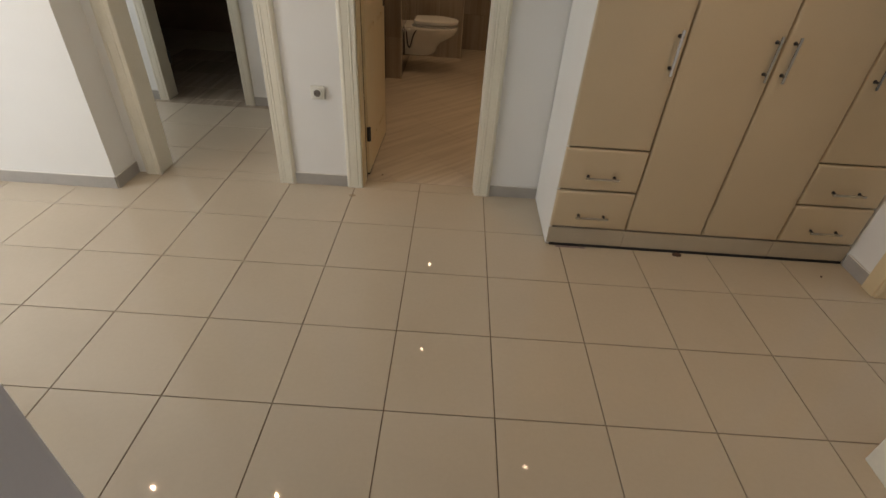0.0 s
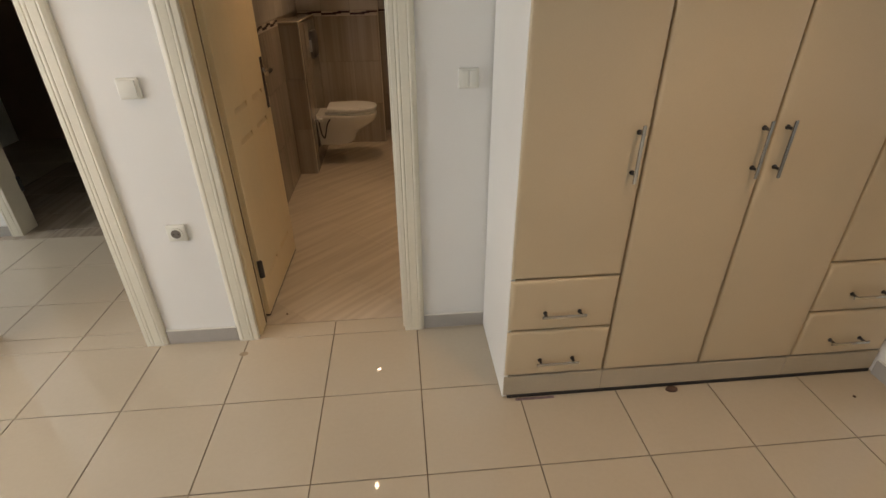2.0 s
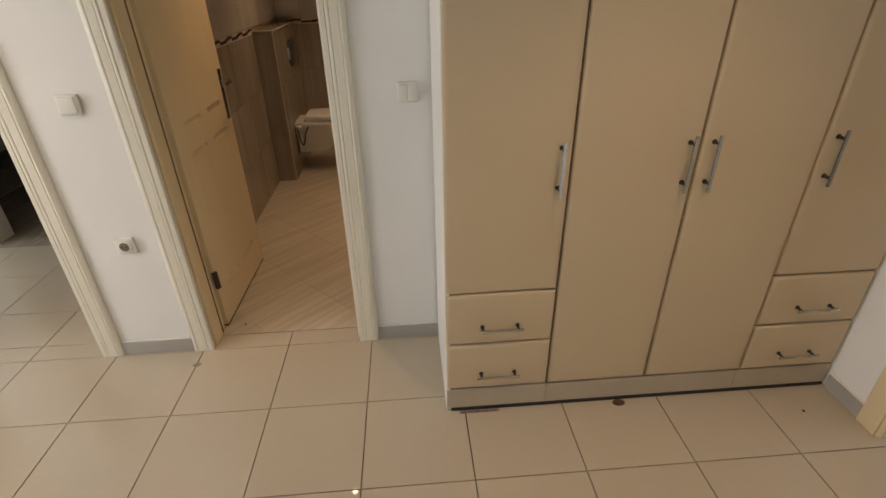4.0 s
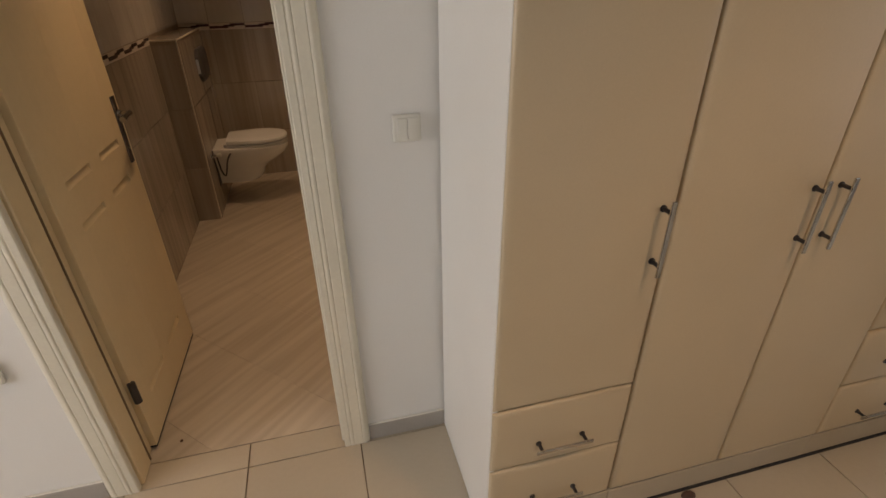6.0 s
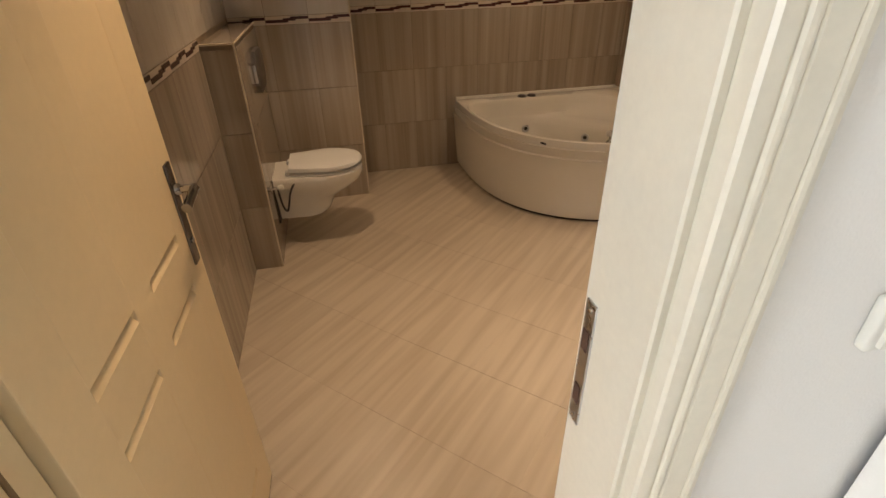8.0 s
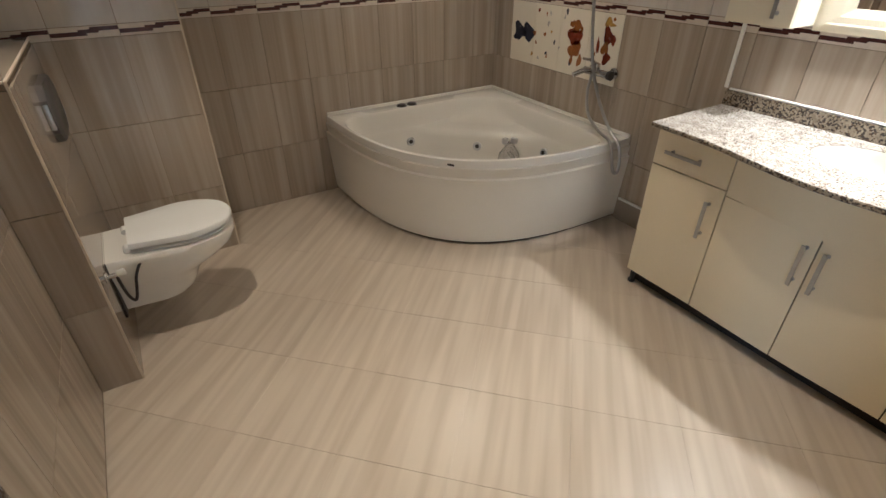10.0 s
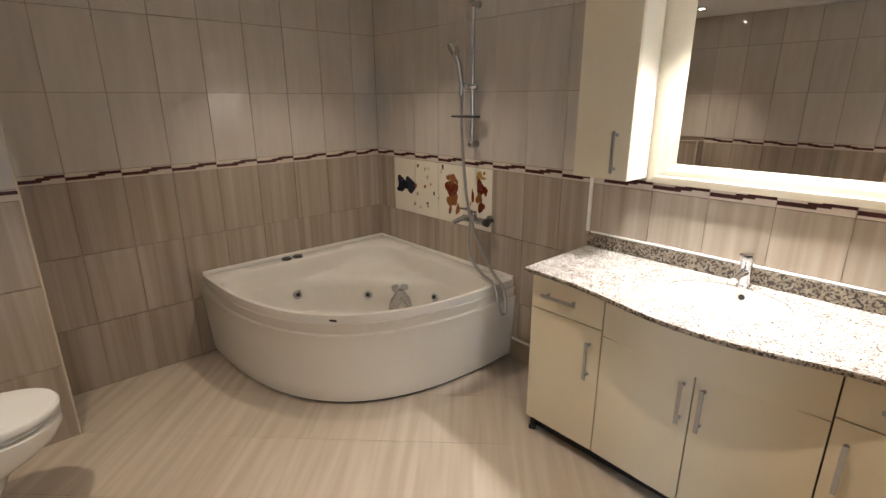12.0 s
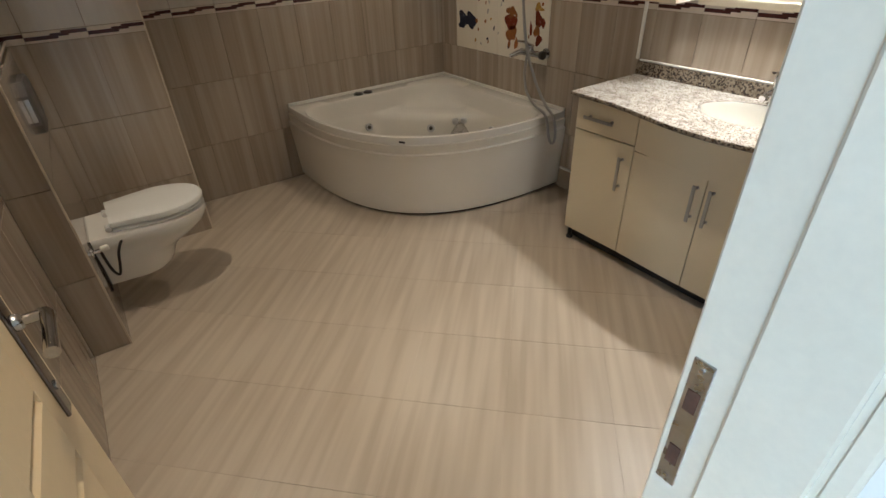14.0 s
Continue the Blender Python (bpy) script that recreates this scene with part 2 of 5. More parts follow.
M_INK_BLUE = plain("dark_blue_print", (0.025, 0.028, 0.05), 0.25, spread=0.2, scale=30, bump=0.0)
M_INK_RED = plain("red_brown_print", (0.17, 0.03, 0.014), 0.25, spread=0.3, scale=40, bump=0.0)
M_INK_ORANGE = plain("ochre_print", (0.27, 0.10, 0.03), 0.25, spread=0.25, scale=40, bump=0.0)
M_INK_OCHRE = plain("yellow_ochre_print", (0.42, 0.24, 0.06), 0.25, spread=0.2, scale=40, bump=0.0)
M_INK_PALE = plain("pale_grey_print", (0.42, 0.40, 0.36), 0.25, spread=0.2, scale=40, bump=0.0)
M_LAMP = plain("lamp_lens", (1.0, 0.86, 0.66), 0.3, glow=90.0)
M_STAIN = plain("brown_stain", (0.09, 0.045, 0.03), 0.7, spread=0.3, scale=60)
M_GROOVE_SHADE = plain("groove_shade_brown", (0.20, 0.13, 0.07), 0.7)
# dark brown carries the shade seen in the vanity's seams
M_CARCASS = plain("carcass_gap_shade", (0.05, 0.032, 0.02), 0.8)
M_GROUT_FLOOR = plain("brown_floor_grout", (0.29, 0.22, 0.16), 0.9, spread=0.4, scale=9)
# brown stands in for the missing light in the room past the corridor
M_DARK_WALL = plain("wall_darkened_as_unlit", (0.22, 0.15, 0.10), 0.5, spread=0.1, scale=4)
M_HOLE = plain("pin_hole_shade", (0.02, 0.012, 0.01), 0.9)

M_MIRROR, _n, _l, _b = nodes_of("mirror_silver")
_b.inputs["Base Color"].default_value = (0.72, 0.71, 0.70, 1)
_b.inputs["Metallic"].default_value, _b.inputs["Roughness"].default_value = 1.0, 0.01
M_BAG, _n, _l, _b = nodes_of("clear_plastic_film")
_b.inputs["Base Color"].default_value = (0.85, 0.83, 0.80, 1)
_b.inputs["Roughness"].default_value, _b.inputs["Transmission Weight"].default_value, _b.inputs["IOR"].default_value = 0.12, 0.75, 1.15


# ---- builders ----
ORIGIN = {}


def box(bm, x0, x1, y0, y1, z0, z1, bevel=0.0, seg=1, slot=0):
    v = [bm.verts.new((x, y, z)) for x in (x0, x1) for y in (y0, y1) for z in (z0, z1)]
    faces = [bm.faces.new([v[i] for i in q]) for q in ((0, 1, 3, 2), (4, 6, 7, 5), (0, 4, 5, 1), (2, 3, 7, 6), (0, 2, 6, 4), (1, 5, 7, 3))]
    for f in faces:
        f.material_index = slot
    if bevel:
        bmesh.ops.bevel(bm, geom=list({e for f in faces for e in f.edges}), offset=bevel, segments=seg, profile=0.6, affect="EDGES", clamp_overlap=True)
    return bm


def loft(bm, rings, cap_start=True, cap_end=True, closed=True, slot=0):
    made = [[bm.verts.new(p) for p in r] for r in rings]
    n = len(made[0])
    for a, b in zip(made, made[1:]):
        for i in range(n if closed else n - 1):
            f = bm.faces.new((a[i], a[(i + 1) % n], b[(i + 1) % n], b[i]))
            f.material_index = slot
    if cap_start:
        bm.faces.new(made[0][::-1]).material_index = slot
    if cap_end:
        bm.faces.new(made[-1]).material_index = slot
    return made


def curve_points(points, steps=8):
    p = [Vector(q) for q in points]
    p = [2 * p[0] - p[1]] + p + [2 * p[-1] - p[-2]]
    out = []
    for i in range(1, len(p) - 2):
        for k in range(steps):
            t = k / steps
            out.append(0.5 * (2 * p[i] + (p[i + 1] - p[i - 1]) * t + (2 * p[i - 1] - 5 * p[i] + 4 * p[i + 1] - p[i + 2]) * t * t
                              + (3 * p[i] - p[i - 1] - 3 * p[i + 1] + p[i + 2]) * t ** 3))
    return out + [p[-2]]


def tube(bm, points, radius, sides=12, smooth=0, slot=0):
    pts = curve_points(points, smooth) if smooth else [Vector(p) for p in points]
    rings, side = [], None
    for i, p in enumerate(pts):
        d = (pts[min(i + 1, len(pts) - 1)] - pts[max(i - 1, 0)]).normalized()
        if side is None:
            side = d.orthogonal().normalized()
        side = (side - d * side.dot(d)).normalized()
        up = d.cross(side)
        r = radius[i] if isinstance(radius, (list, tuple)) else radius
        rings.append([p + r * (math.cos(a) * side + math.sin(a) * up) for a in (2 * math.pi * k / sides for k in range(sides))])
    loft(bm, rings, slot=slot)
    return bm


def lathe(bm, profile, centre, axis, sides=24, slot=0):
    """profile: (distance along the axis, radius) pairs."""
    axis = Vector(axis).normalized()
    a = axis.orthogonal().normalized()
    b = axis.cross(a)
    rings = [[Vector(centre) + axis * d + max(r, 1e-4) * (math.cos(t) * a + math.sin(t) * b) for t in (2 * math.pi * k / sides for k in range(sides))] for d, r in profile]
    loft(bm, rings, slot=slot)
    return bm


def finish(name, bm, materials, smooth=False):
    bmesh.ops.recalc_face_normals(bm, faces=bm.faces[:])
    me = bpy.data.meshes.new(name)
    bm.to_mesh(me)
    bm.free()
    for m in materials if isinstance(materials, (list, tuple)) else [materials]:
        me.materials.append(m)
    if smooth:
        me.shade_smooth()
        me.set_sharp_from_angle(angle=radians(40))
    return me


def thing(name, place, label, category, group="", kind=""):
    ob = new(name)
    ob.empty_display_size = 0.05
    ob.location = place
    ORIGIN[ob] = Vector(place)
    return tagged(ob, label, category, group, kind)


def part(name, bm, material, parent, label="", smooth=False):
    o = ORIGIN[parent]
    bmesh.ops.translate(bm, verts=bm.verts[:], vec=-o)
    ob = new(name, finish(name, bm, material, smooth))
    ob.parent = parent
    ORIGIN[ob] = o
    return tagged(ob, label)


def solid(name, bm, material, label, category, group="", kind="", smooth=False, base=None):
    """A top-level thing of one mesh, with its origin at its base."""
    bm.verts.ensure_lookup_table()
    if base is None:
        xs, ys, zs = zip(*[v.co for v in bm.verts])
        base = ((min(xs) + max(xs)) / 2, (min(ys) + max(ys)) / 2, min(zs))
    base = Vector(base)
    bmesh.ops.translate(bm, verts=bm.verts[:], vec=-base)
    ob = new(name, finish(name, bm, material, smooth))
    ob.location = base
    ORIGIN[ob] = base
    return tagged(ob, label, category, group, kind)


def structure(name, bm, material, label, category):
    ob = new(name, finish(name, bm, material))
    ORIGIN[ob] = Vector((0, 0, 0))
    return tagged(ob, label, category, "", "structure")


def B():
    return bmesh.new()


# ---- walls, floors, ceilings ----
EAST, NORTH, WEST, NEAR = 2.525, 8.045, -0.35, 4.65      # faces of the bathroom's wall tiles
HALL_N = 4.53                                            # face of the hall's north wall
G = 0.008                                                # tile thickness

bm = B()
box(bm, -3.5, 4.7, -1.7, NEAR - 0.02, -0.15, -G)
box(bm, -3.5, WEST - 0.12, NEAR - 0.02, 8.2, -0.15, -G)
floor_hall = structure("floor_hall", bm, M_GROUT, "cream polished square tiles with dark joints", "floor")
bm = B()
box(bm, WEST - 0.12, EAST + 0.12, NEAR - 0.02, NORTH + 0.12, -0.15, -G)
floor_bath = structure("floor_bath", bm, M_GROUT_FLOOR, "beige streaked tiles laid diagonally", "floor")

DOOR_L, DOOR_R, DOOR_H = -0.20, 0.50, 2.04               # bathroom door, clear opening
COR_L, COR_R = -1.452, -0.704                            # opening to the corridor
F = 0.03                                                 # thickness of the jamb lining
for k, (x0, x1) in enumerate(((-1.604, COR_L - F), (COR_R + F, DOOR_L - F), (DOOR_R + F, 2.49))):
    bm = B()
    box(bm, x0, x1, HALL_N, NEAR - G, 0, HALL_TOP)
    structure("wall_hall_north_%d" % (k + 1), bm, M_WALL, "white painted wall between door openings", "wall")
for k, (x0, x1) in enumerate(((COR_L - F, COR_R + F), (DOOR_L - F, DOOR_R + F))):
    bm = B()
    box(bm, x0, x1, HALL_N, NEAR - G, DOOR_H + F, HALL_TOP)
    structure("wall_above_door_%d" % (k + 1), bm, M_WALL, "white painted wall above a doorway", "wall")
bm = B()
box(bm, -3.5, -1.604, 4.32, NEAR - G, 0, HALL_TOP)
structure("wall_hall_west_return", bm, M_WALL, "white painted wall that stands forward", "wall")
for k, (x0, x1, y0, y1, z0) in enumerate(((2.49, 2.61, 3.78, NEAR - G, 0), (2.49, 2.61, 2.82, 3.78, 2.07), (1.90, 2.61, 2.70, 2.82, 0), (1.90, 2.02, -1.6, 2.70, 0))):
    bm = B()
    box(bm, x0, x1, y0, y1, z0, HALL_TOP)
    structure("wall_hall_east_%d" % (k + 1), bm, M_WALL, "white painted wall beside the wardrobe opening", "wall")
bm = B()
box(bm, -3.5, -0.335, 2.10, 2.245, 0, HALL_TOP)
structure("wall_hall_south", bm, M_WALL, "white painted wall that ends in a door frame", "wall")
bm = B()
box(bm, -3.62, -3.5, -1.6, -0.3, 0, HALL_TOP)
box(bm, -3.62, -3.5, 1.1, 2.5, 0, HALL_TOP)
box(bm, -3.62, -3.5, -0.3, 1.1, 0, 0.6)
box(bm, -3.62, -3.5, -0.3, 1.1, 2.3, HALL_TOP)
box(bm, -3.62, -3.5, 3.7, 4.8, 0, HALL_TOP)
box(bm, -3.62, -3.5, 2.5, 3.7, 0, 0.7)
box(bm, -3.62, -3.5, 2.5, 3.7, 2.2, HALL_TOP)
box(bm, -3.62, -3.5, 5.6, 8.2, 0, HALL_TOP)
box(bm, -3.62, -3.5, 4.8, 5.6, 0, 0.8)
box(bm, -3.62, -3.5, 4.8, 5.6, 2.2, HALL_TOP)
structure("wall_hall_west", bm, M_WALL, "white painted wall with three window openings", "wall")
bm = B()
box(bm, -3.5, 2.02, -1.72, -1.6, 0, HALL_TOP)
structure("wall_room_south", bm, M_WALL, "plain white painted wall of the room behind", "wall")
bm = B()
box(bm, 4.6, 4.72, 0.9, 2.1, 0, HALL_TOP)
box(bm, 4.6, 4.72, 3.9, 5.0, 0, HALL_TOP)
box(bm, 4.6, 4.72, 2.1, 3.9, 2.3, HALL_TOP)
box(bm, 4.6, 4.72, 2.1, 3.9, 0, 0.3)
box(bm, 2.61, 4.6, 4.64, 4.76, 0, HALL_TOP)
box(bm, 2.02, 4.6, 0.9, 1.02, 0, HALL_TOP)
structure("wall_side_room", bm, M_WALL, "white painted walls of the side room with a window opening", "wall")
bm = B()
box(bm, -3.62, 4.72, -1.72, NEAR - G, HALL_TOP, HALL_TOP + 0.1)
box(bm, -3.62, WEST - 0.12, NEAR - G, 8.3, HALL_TOP, HALL_TOP + 0.1)
structure("ceiling_hall", bm, M_CEIL, "white painted flat ceiling", "ceiling")
bm = B()
box(bm, WEST - 0.12, EAST + 0.12, NEAR - G, NORTH + 0.12, BATH_TOP, BATH_TOP + 0.1)
structure("ceiling_bath", bm, M_CEIL, "white lowered flat ceiling", "ceiling")

# corridor and the dark room behind it
bm = B()
for x0, x1 in ((-3.5, -2.05), (-1.35, WEST - 0.12)):
    box(bm, x0, x1, 5.78, 5.90, 0, HALL_TOP)
box(bm, -2.05, -1.35, 5.78, 5.90, 2.07, HALL_TOP)
structure("wall_corridor_end", bm, M_WALL, "white painted wall with a doorway to a dark room", "wall")
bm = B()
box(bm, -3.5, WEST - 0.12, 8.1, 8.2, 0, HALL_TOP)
structure("wall_dark_room", bm, M_DARK_WALL, "plain wall of an unlit room, its darkness put into a brown colour", "wall")

# bathroom walls behind the tiles
bm = B()
box(bm, WEST - 0.12, EAST + 0.12, NORTH + G, NORTH + 0.12, 0, BATH_TOP)
wall_north = structure("wall_bath_north", bm, M_GROUT_LIGHT, "wall of streaked beige tiles below a border and pale tiles above", "wall")
bm = B()
box(bm, EAST + G, EAST + 0.12, NEAR - G, NORTH + G, 0, BATH_TOP)
wall_east = structure("wall_bath_east", bm, M_GROUT_LIGHT, "wall of streaked beige tiles with a printed decor panel", "wall")
bm = B()
box(bm, WEST - 0.12, WEST - G, NEAR - G, NORTH + G, 0, HALL_TOP)
wall_west = structure("wall_bath_west", bm, M_GROUT_LIGHT, "wall of streaked beige tiles behind the open door", "wall")
bm = B()
CHASE_X, CHASE_Y, BOX_X, BOX_Y, BOX_Z = 0.378, 7.618, -0.20, 6.74, 1.20
box(bm, WEST - G, CHASE_X - G, CHASE_Y + G, NORTH + G, 0, BATH_TOP)
wall_chase = structure("wall_bath_pipe_chase", bm, M_GROUT_LIGHT, "tiled pipe chase that stands forward beside the toilet", "wall")
bm = B()
box(bm, WEST - G, BOX_X - G, BOX_Y + G, CHASE_Y + G, 0, BOX_Z - G)
wall_box = structure("wall_bath_cistern_box", bm, M_GROUT_LIGHT, "low tiled box that hides the cistern", "wall")
bm = B()
for x0, x1 in ((WEST - G, DOOR_L - F), (DOOR_R + F, EAST + G)):
    box(bm, x0, x1, NEAR - G, NEAR - 0.004, 0, BATH_TOP)
box(bm, DOOR_L - F, DOOR_R + F, NEAR - G, NEAR - 0.004, DOOR_H + F, BATH_TOP)
wall_near = structure("wall_bath_south", bm, M_GROUT_LIGHT, "tiled wall with the bathroom door", "wall")
# ---- door frames, skirtings ----
CASING = [(0, 0.016), (0.03, 0.0205), (0.20, 0.0208), (0.22, 0.0188), (0.25, 0.0188), (0.28, 0.0215), (0.32, 0.0222), (0.36, 0.0215), (0.39, 0.0195),
          (0.42, 0.0208), (0.70, 0.0212), (0.73, 0.0192), (0.76, 0.0215), (0.81, 0.0222), (0.86, 0.0205), (0.95, 0.0165), (1.0, 0.010)]


def casing_leg(bm, x0, x1, y_wall, z0, z1, inner_right):
    """A moulded upright casing with two beads, from its inner edge outwards, standing off the wall face y_wall."""
    w = x1 - x0
    at = [(x1 - u * w if inner_right else x0 + u * w, y_wall - d) for u, d in CASING]
    ring = [(at[0][0], y_wall), *at, (at[-1][0], y_wall)]
    loft(bm, [[Vector((x, y, z)) for x, y in ring] for z in (z0, z1)])


def door_frame(name, x0, x1, wide, y0, y1, label, stop_y=None):
    """Lining and casings of an opening in a wall along x; y0 is the hall side."""
    t = thing(name, ((x0 + x1) / 2, (y0 + y1) / 2, 0), label, "door frame", kind="structure")
    for side, (a, b) in (("left", (x0 - wide, x0 + 0.004)), ("right", (x1 - 0.004, x1 + wide))):
        bm = B()
        casing_leg(bm, a, b, y0 + 0.0218, 0, DOOR_H + wide, side == "left")
        part("casing", bm, M_CASING, t)
    bm = B()
    box(bm, x0 - wide + 0.001, x1 + wide - 0.001, y0 - 0.001, y0 + 0.019, DOOR_H, DOOR_H + wide + 0.002, 0.004, 2)
    part("casing", bm, M_CASING, t)
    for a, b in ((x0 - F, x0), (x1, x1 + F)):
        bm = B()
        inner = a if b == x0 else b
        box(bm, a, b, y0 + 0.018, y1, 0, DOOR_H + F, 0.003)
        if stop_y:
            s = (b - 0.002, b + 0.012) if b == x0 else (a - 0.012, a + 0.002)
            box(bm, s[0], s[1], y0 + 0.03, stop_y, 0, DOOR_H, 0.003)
        # hinge-side jamb takes the yellower door lacquer for the warm light on it
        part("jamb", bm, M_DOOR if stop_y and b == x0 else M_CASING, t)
    bm = B()
    box(bm, x0, x1, y0 + 0.018, y1, DOOR_H, DOOR_H + F, 0.003)
    part("head", bm, M_CASING, t)
    return t


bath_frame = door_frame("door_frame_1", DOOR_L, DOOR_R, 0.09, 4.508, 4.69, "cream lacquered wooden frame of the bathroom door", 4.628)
# thin brown strip draws the shaded groove between jamb and leaf
bm = B()
box(bm, DOOR_L + 0.0095, DOOR_L + 0.0145, 4.6285, 4.6345, 0.01, DOOR_H - 0.01, 0.001)
part("seal", bm, M_GROOVE_SHADE, bath_frame, "brown strip painted in as the shaded groove beside the door")
# strike plate in the right-hand jamb
bm = B()
box(bm, DOOR_R - 0.003, DOOR_R + 0.002, 4.655, 4.68, 0.915, 1.135, 0.0008)
strike = part("strike_plate", bm, M_STEEL, bath_frame, "scratched steel strike plate")
for z in (0.955, 1.055):
    bm = B()
    box(bm, DOOR_R - 0.0045, DOOR_R + 0.002, 4.660, 4.675, z, z + 0.034)
    part("latch_hole", bm, M_STAIN, strike)
for z in (0.928, 1.122):
    bm = B()
    lathe(bm, [(0, 0.0035), (0.002, 0.003), (0.0025, 0.001)], (DOOR_R - 0.003, 4.6675, z), (-1, 0, 0), 10)
    part("screw", bm, M_CHROME, strike)
door_frame("door_frame_2", COR_L, COR_R, 0.095, 4.508, 4.67, "cream lacquered wooden frame of the corridor opening")
far_frame = door_frame("door_frame_3", -2.02, -1.38, 0.075, 5.758, 5.92, "cream lacquered frame of a doorway to a dark room")

# frame of the opening beside the wardrobe, and of the passage where the walk begins
# same paint as the other frames; the yellower M_DOOR stands in for its shade
t = thing("door_frame_4", (2.55, 3.3, 0), "cream lacquered frame of the opening beside the wardrobe", "door frame", kind="structure")
bm = B()
box(bm, 2.468, 2.490, 3.762, 3.842, 0, 2.11, 0.004, 2)
part("casing", bm, M_DOOR, t)
bm = B()
box(bm, 2.478, 2.632, 3.748, 3.781, 0, 2.07, 0.004)
part("jamb", bm, M_DOOR, t)
bm = B()
box(bm, 2.468, 2.632, 2.80, 3.76, 2.04, 2.075, 0.004)
part("head", bm, M_DOOR, t)
t = thing("door_frame_5", (-0.33, 2.13, 0), "white door frame tinted blue for daylight at the end of a wall", "door frame", kind="structure")
bm = B()
box(bm, -0.335, -0.285, 2.08, 2.27, 0, HALL_TOP - 0.02, 0.006, 2)
part("jamb", bm, M_DAYLIT_WHITE, t)
bm = B()
box(bm, -0.42, -0.336, 2.246, 2.262, 0, HALL_TOP - 0.02, 0.004, 2)
part("casing", bm, M_DAYLIT_WHITE, t)
t = thing("door_frame_6", (1.88, 2.77, 0), "cream lacquered casing on a wall corner", "door frame", kind="structure")
bm = B()
box(bm, 1.838, 1.899, 2.72, 2.852, 0, 2.1, 0.004, 2)
part("casing", bm, M_CASING, t)


def skirting(x0, x1, y0, y1):
    bm = B()
    box(bm, x0, x1, y0, y1, 0, 0.072, 0.0015)
    ob = structure("baseboard", bm, M_SKIRT, "low grey tile skirting with a white sealed top edge", "baseboard")
    bm = B()
    box(bm, x0 + 0.001, x1 - 0.001, y0 + 0.002, y1 - 0.002, 0.0715, 0.0755)
    part("sealant", bm, M_TRIM_WHITE, ob)


skirting(-3.49, -1.603, 4.308, 4.3195)
skirting(-1.6035, -1.594, 4.32, 4.529)
skirting(COR_R + 0.096, DOOR_L - 0.091, 4.518, 4.5295)
skirting(DOOR_R + 0.091, 0.878, 4.518, 4.5295)
skirting(2.478, 2.4895, 3.843, 4.02)
skirting(-3.4, -2.096, 5.768, 5.7795)
skirting(-1.304, -0.48, 5.768, 5.7795)


# ---- bathroom door, opened into the room ----
def chamfered(bm, x0, x1, y0, y1, z0, z1, rise=0.027, depth=0.0165):
    """A rail or panel whose top edge slopes back on both faces."""
    ring = [(x0, z0), (x1, z0), (x1, z1 - rise), (x1 - depth, z1), (x0 + depth, z1), (x0, z1 - rise)]
    loft(bm, [[Vector((x, y, z)) for x, z in ring] for y in (y0, y1)])


def panel_door(name, x0, x1, y0, y1, label):
    """A six-panel leaf standing along y; its panels show on both faces."""
    t = thing(name, ((x0 + x1) / 2, (y0 + y1) / 2, 0.012), label, "door")
    bm = B()
    box(bm, x0 + 0.017, x1 - 0.017, y0 + 0.003, y1 - 0.003, 0.014, DOOR_H - 0.008)
    w = y1 - y0
    stile, mid = 0.11 * w / 0.68, 0.09 * w / 0.68
    cols = ((y0 + stile, y0 + w / 2 - mid / 2), (y0 + w / 2 + mid / 2, y1 - stile))
    rows = ((0.20, 0.875), (1.01, 1.66), (1.76, 1.93))
    for a, b in ((y0, y0 + stile), (y0 + w / 2 - mid / 2, y0 + w / 2 + mid / 2), (y1 - stile, y1)):
        box(bm, x0, x1, a, b, 0.0125, DOOR_H - 0.0055, 0.003, 2)
    for a, b in ((0.013, 0.20), (0.875, 1.01), (1.66, 1.76), (1.93, DOOR_H - 0.006)):
        chamfered(bm, x0 + 0.0004, x1 - 0.0004, y0 + 0.004, y1 - 0.004, a, b)
    part("leaf", bm, M_DOOR, t)
    for a, b in cols:
        for z0, z1 in rows:
            bm = B()
            chamfered(bm, x0 + 0.0006, x1 - 0.0006, a - 0.001, b + 0.001, z0 + 0.0005, z1 - 0.0005)
            part("panel", bm, M_DOOR, t)
    return t


DX0, DX1, DY0, DY1 = -0.222, -0.180, 4.6925, 5.372
door = panel_door("door_1", DX0, DX1, DY0, DY1, "cream six-panel wooden bathroom door standing open")
tagged(door, kind="structure")
bm = B()
box(bm, DX1 - 0.001, DX1 + 0.006, 5.312, 5.346, 0.897, 1.149, 0.006, 3)
plate = part("handle_plate", bm, M_PLATE, door, "long chromed plate coloured for its dark reflections", True)
bm = B()
lathe(bm, [(0, 0.014), (0.008, 0.013), (0.012, 0.009), (0.038, 0.009)], (DX1 + 0.005, 5.332, 1.086), (1, 0, 0), 16)
tube(bm, [(DX1 + 0.036, 5.336, 1.086), (DX1 + 0.043, 5.333, 1.086), (DX1 + 0.047, 5.324, 1.086), (DX1 + 0.048, 5.300, 1.086), (DX1 + 0.050, 5.262, 1.085), (DX1 + 0.051, 5.228, 1.083)], [0.0095, 0.010, 0.0105, 0.010, 0.0095, 0.0105], 16)
part("lever", bm, M_DARK_CHROME, plate, "polished chrome lever", True)
bm = B()
lathe(bm, [(0, 0.008), (0.003, 0.008), (0.004, 0.006)], (DX1 + 0.006, 5.329, 0.957), (1, 0, 0), 14)
part("keyhole_ring", bm, M_CHROME, plate, "", True)
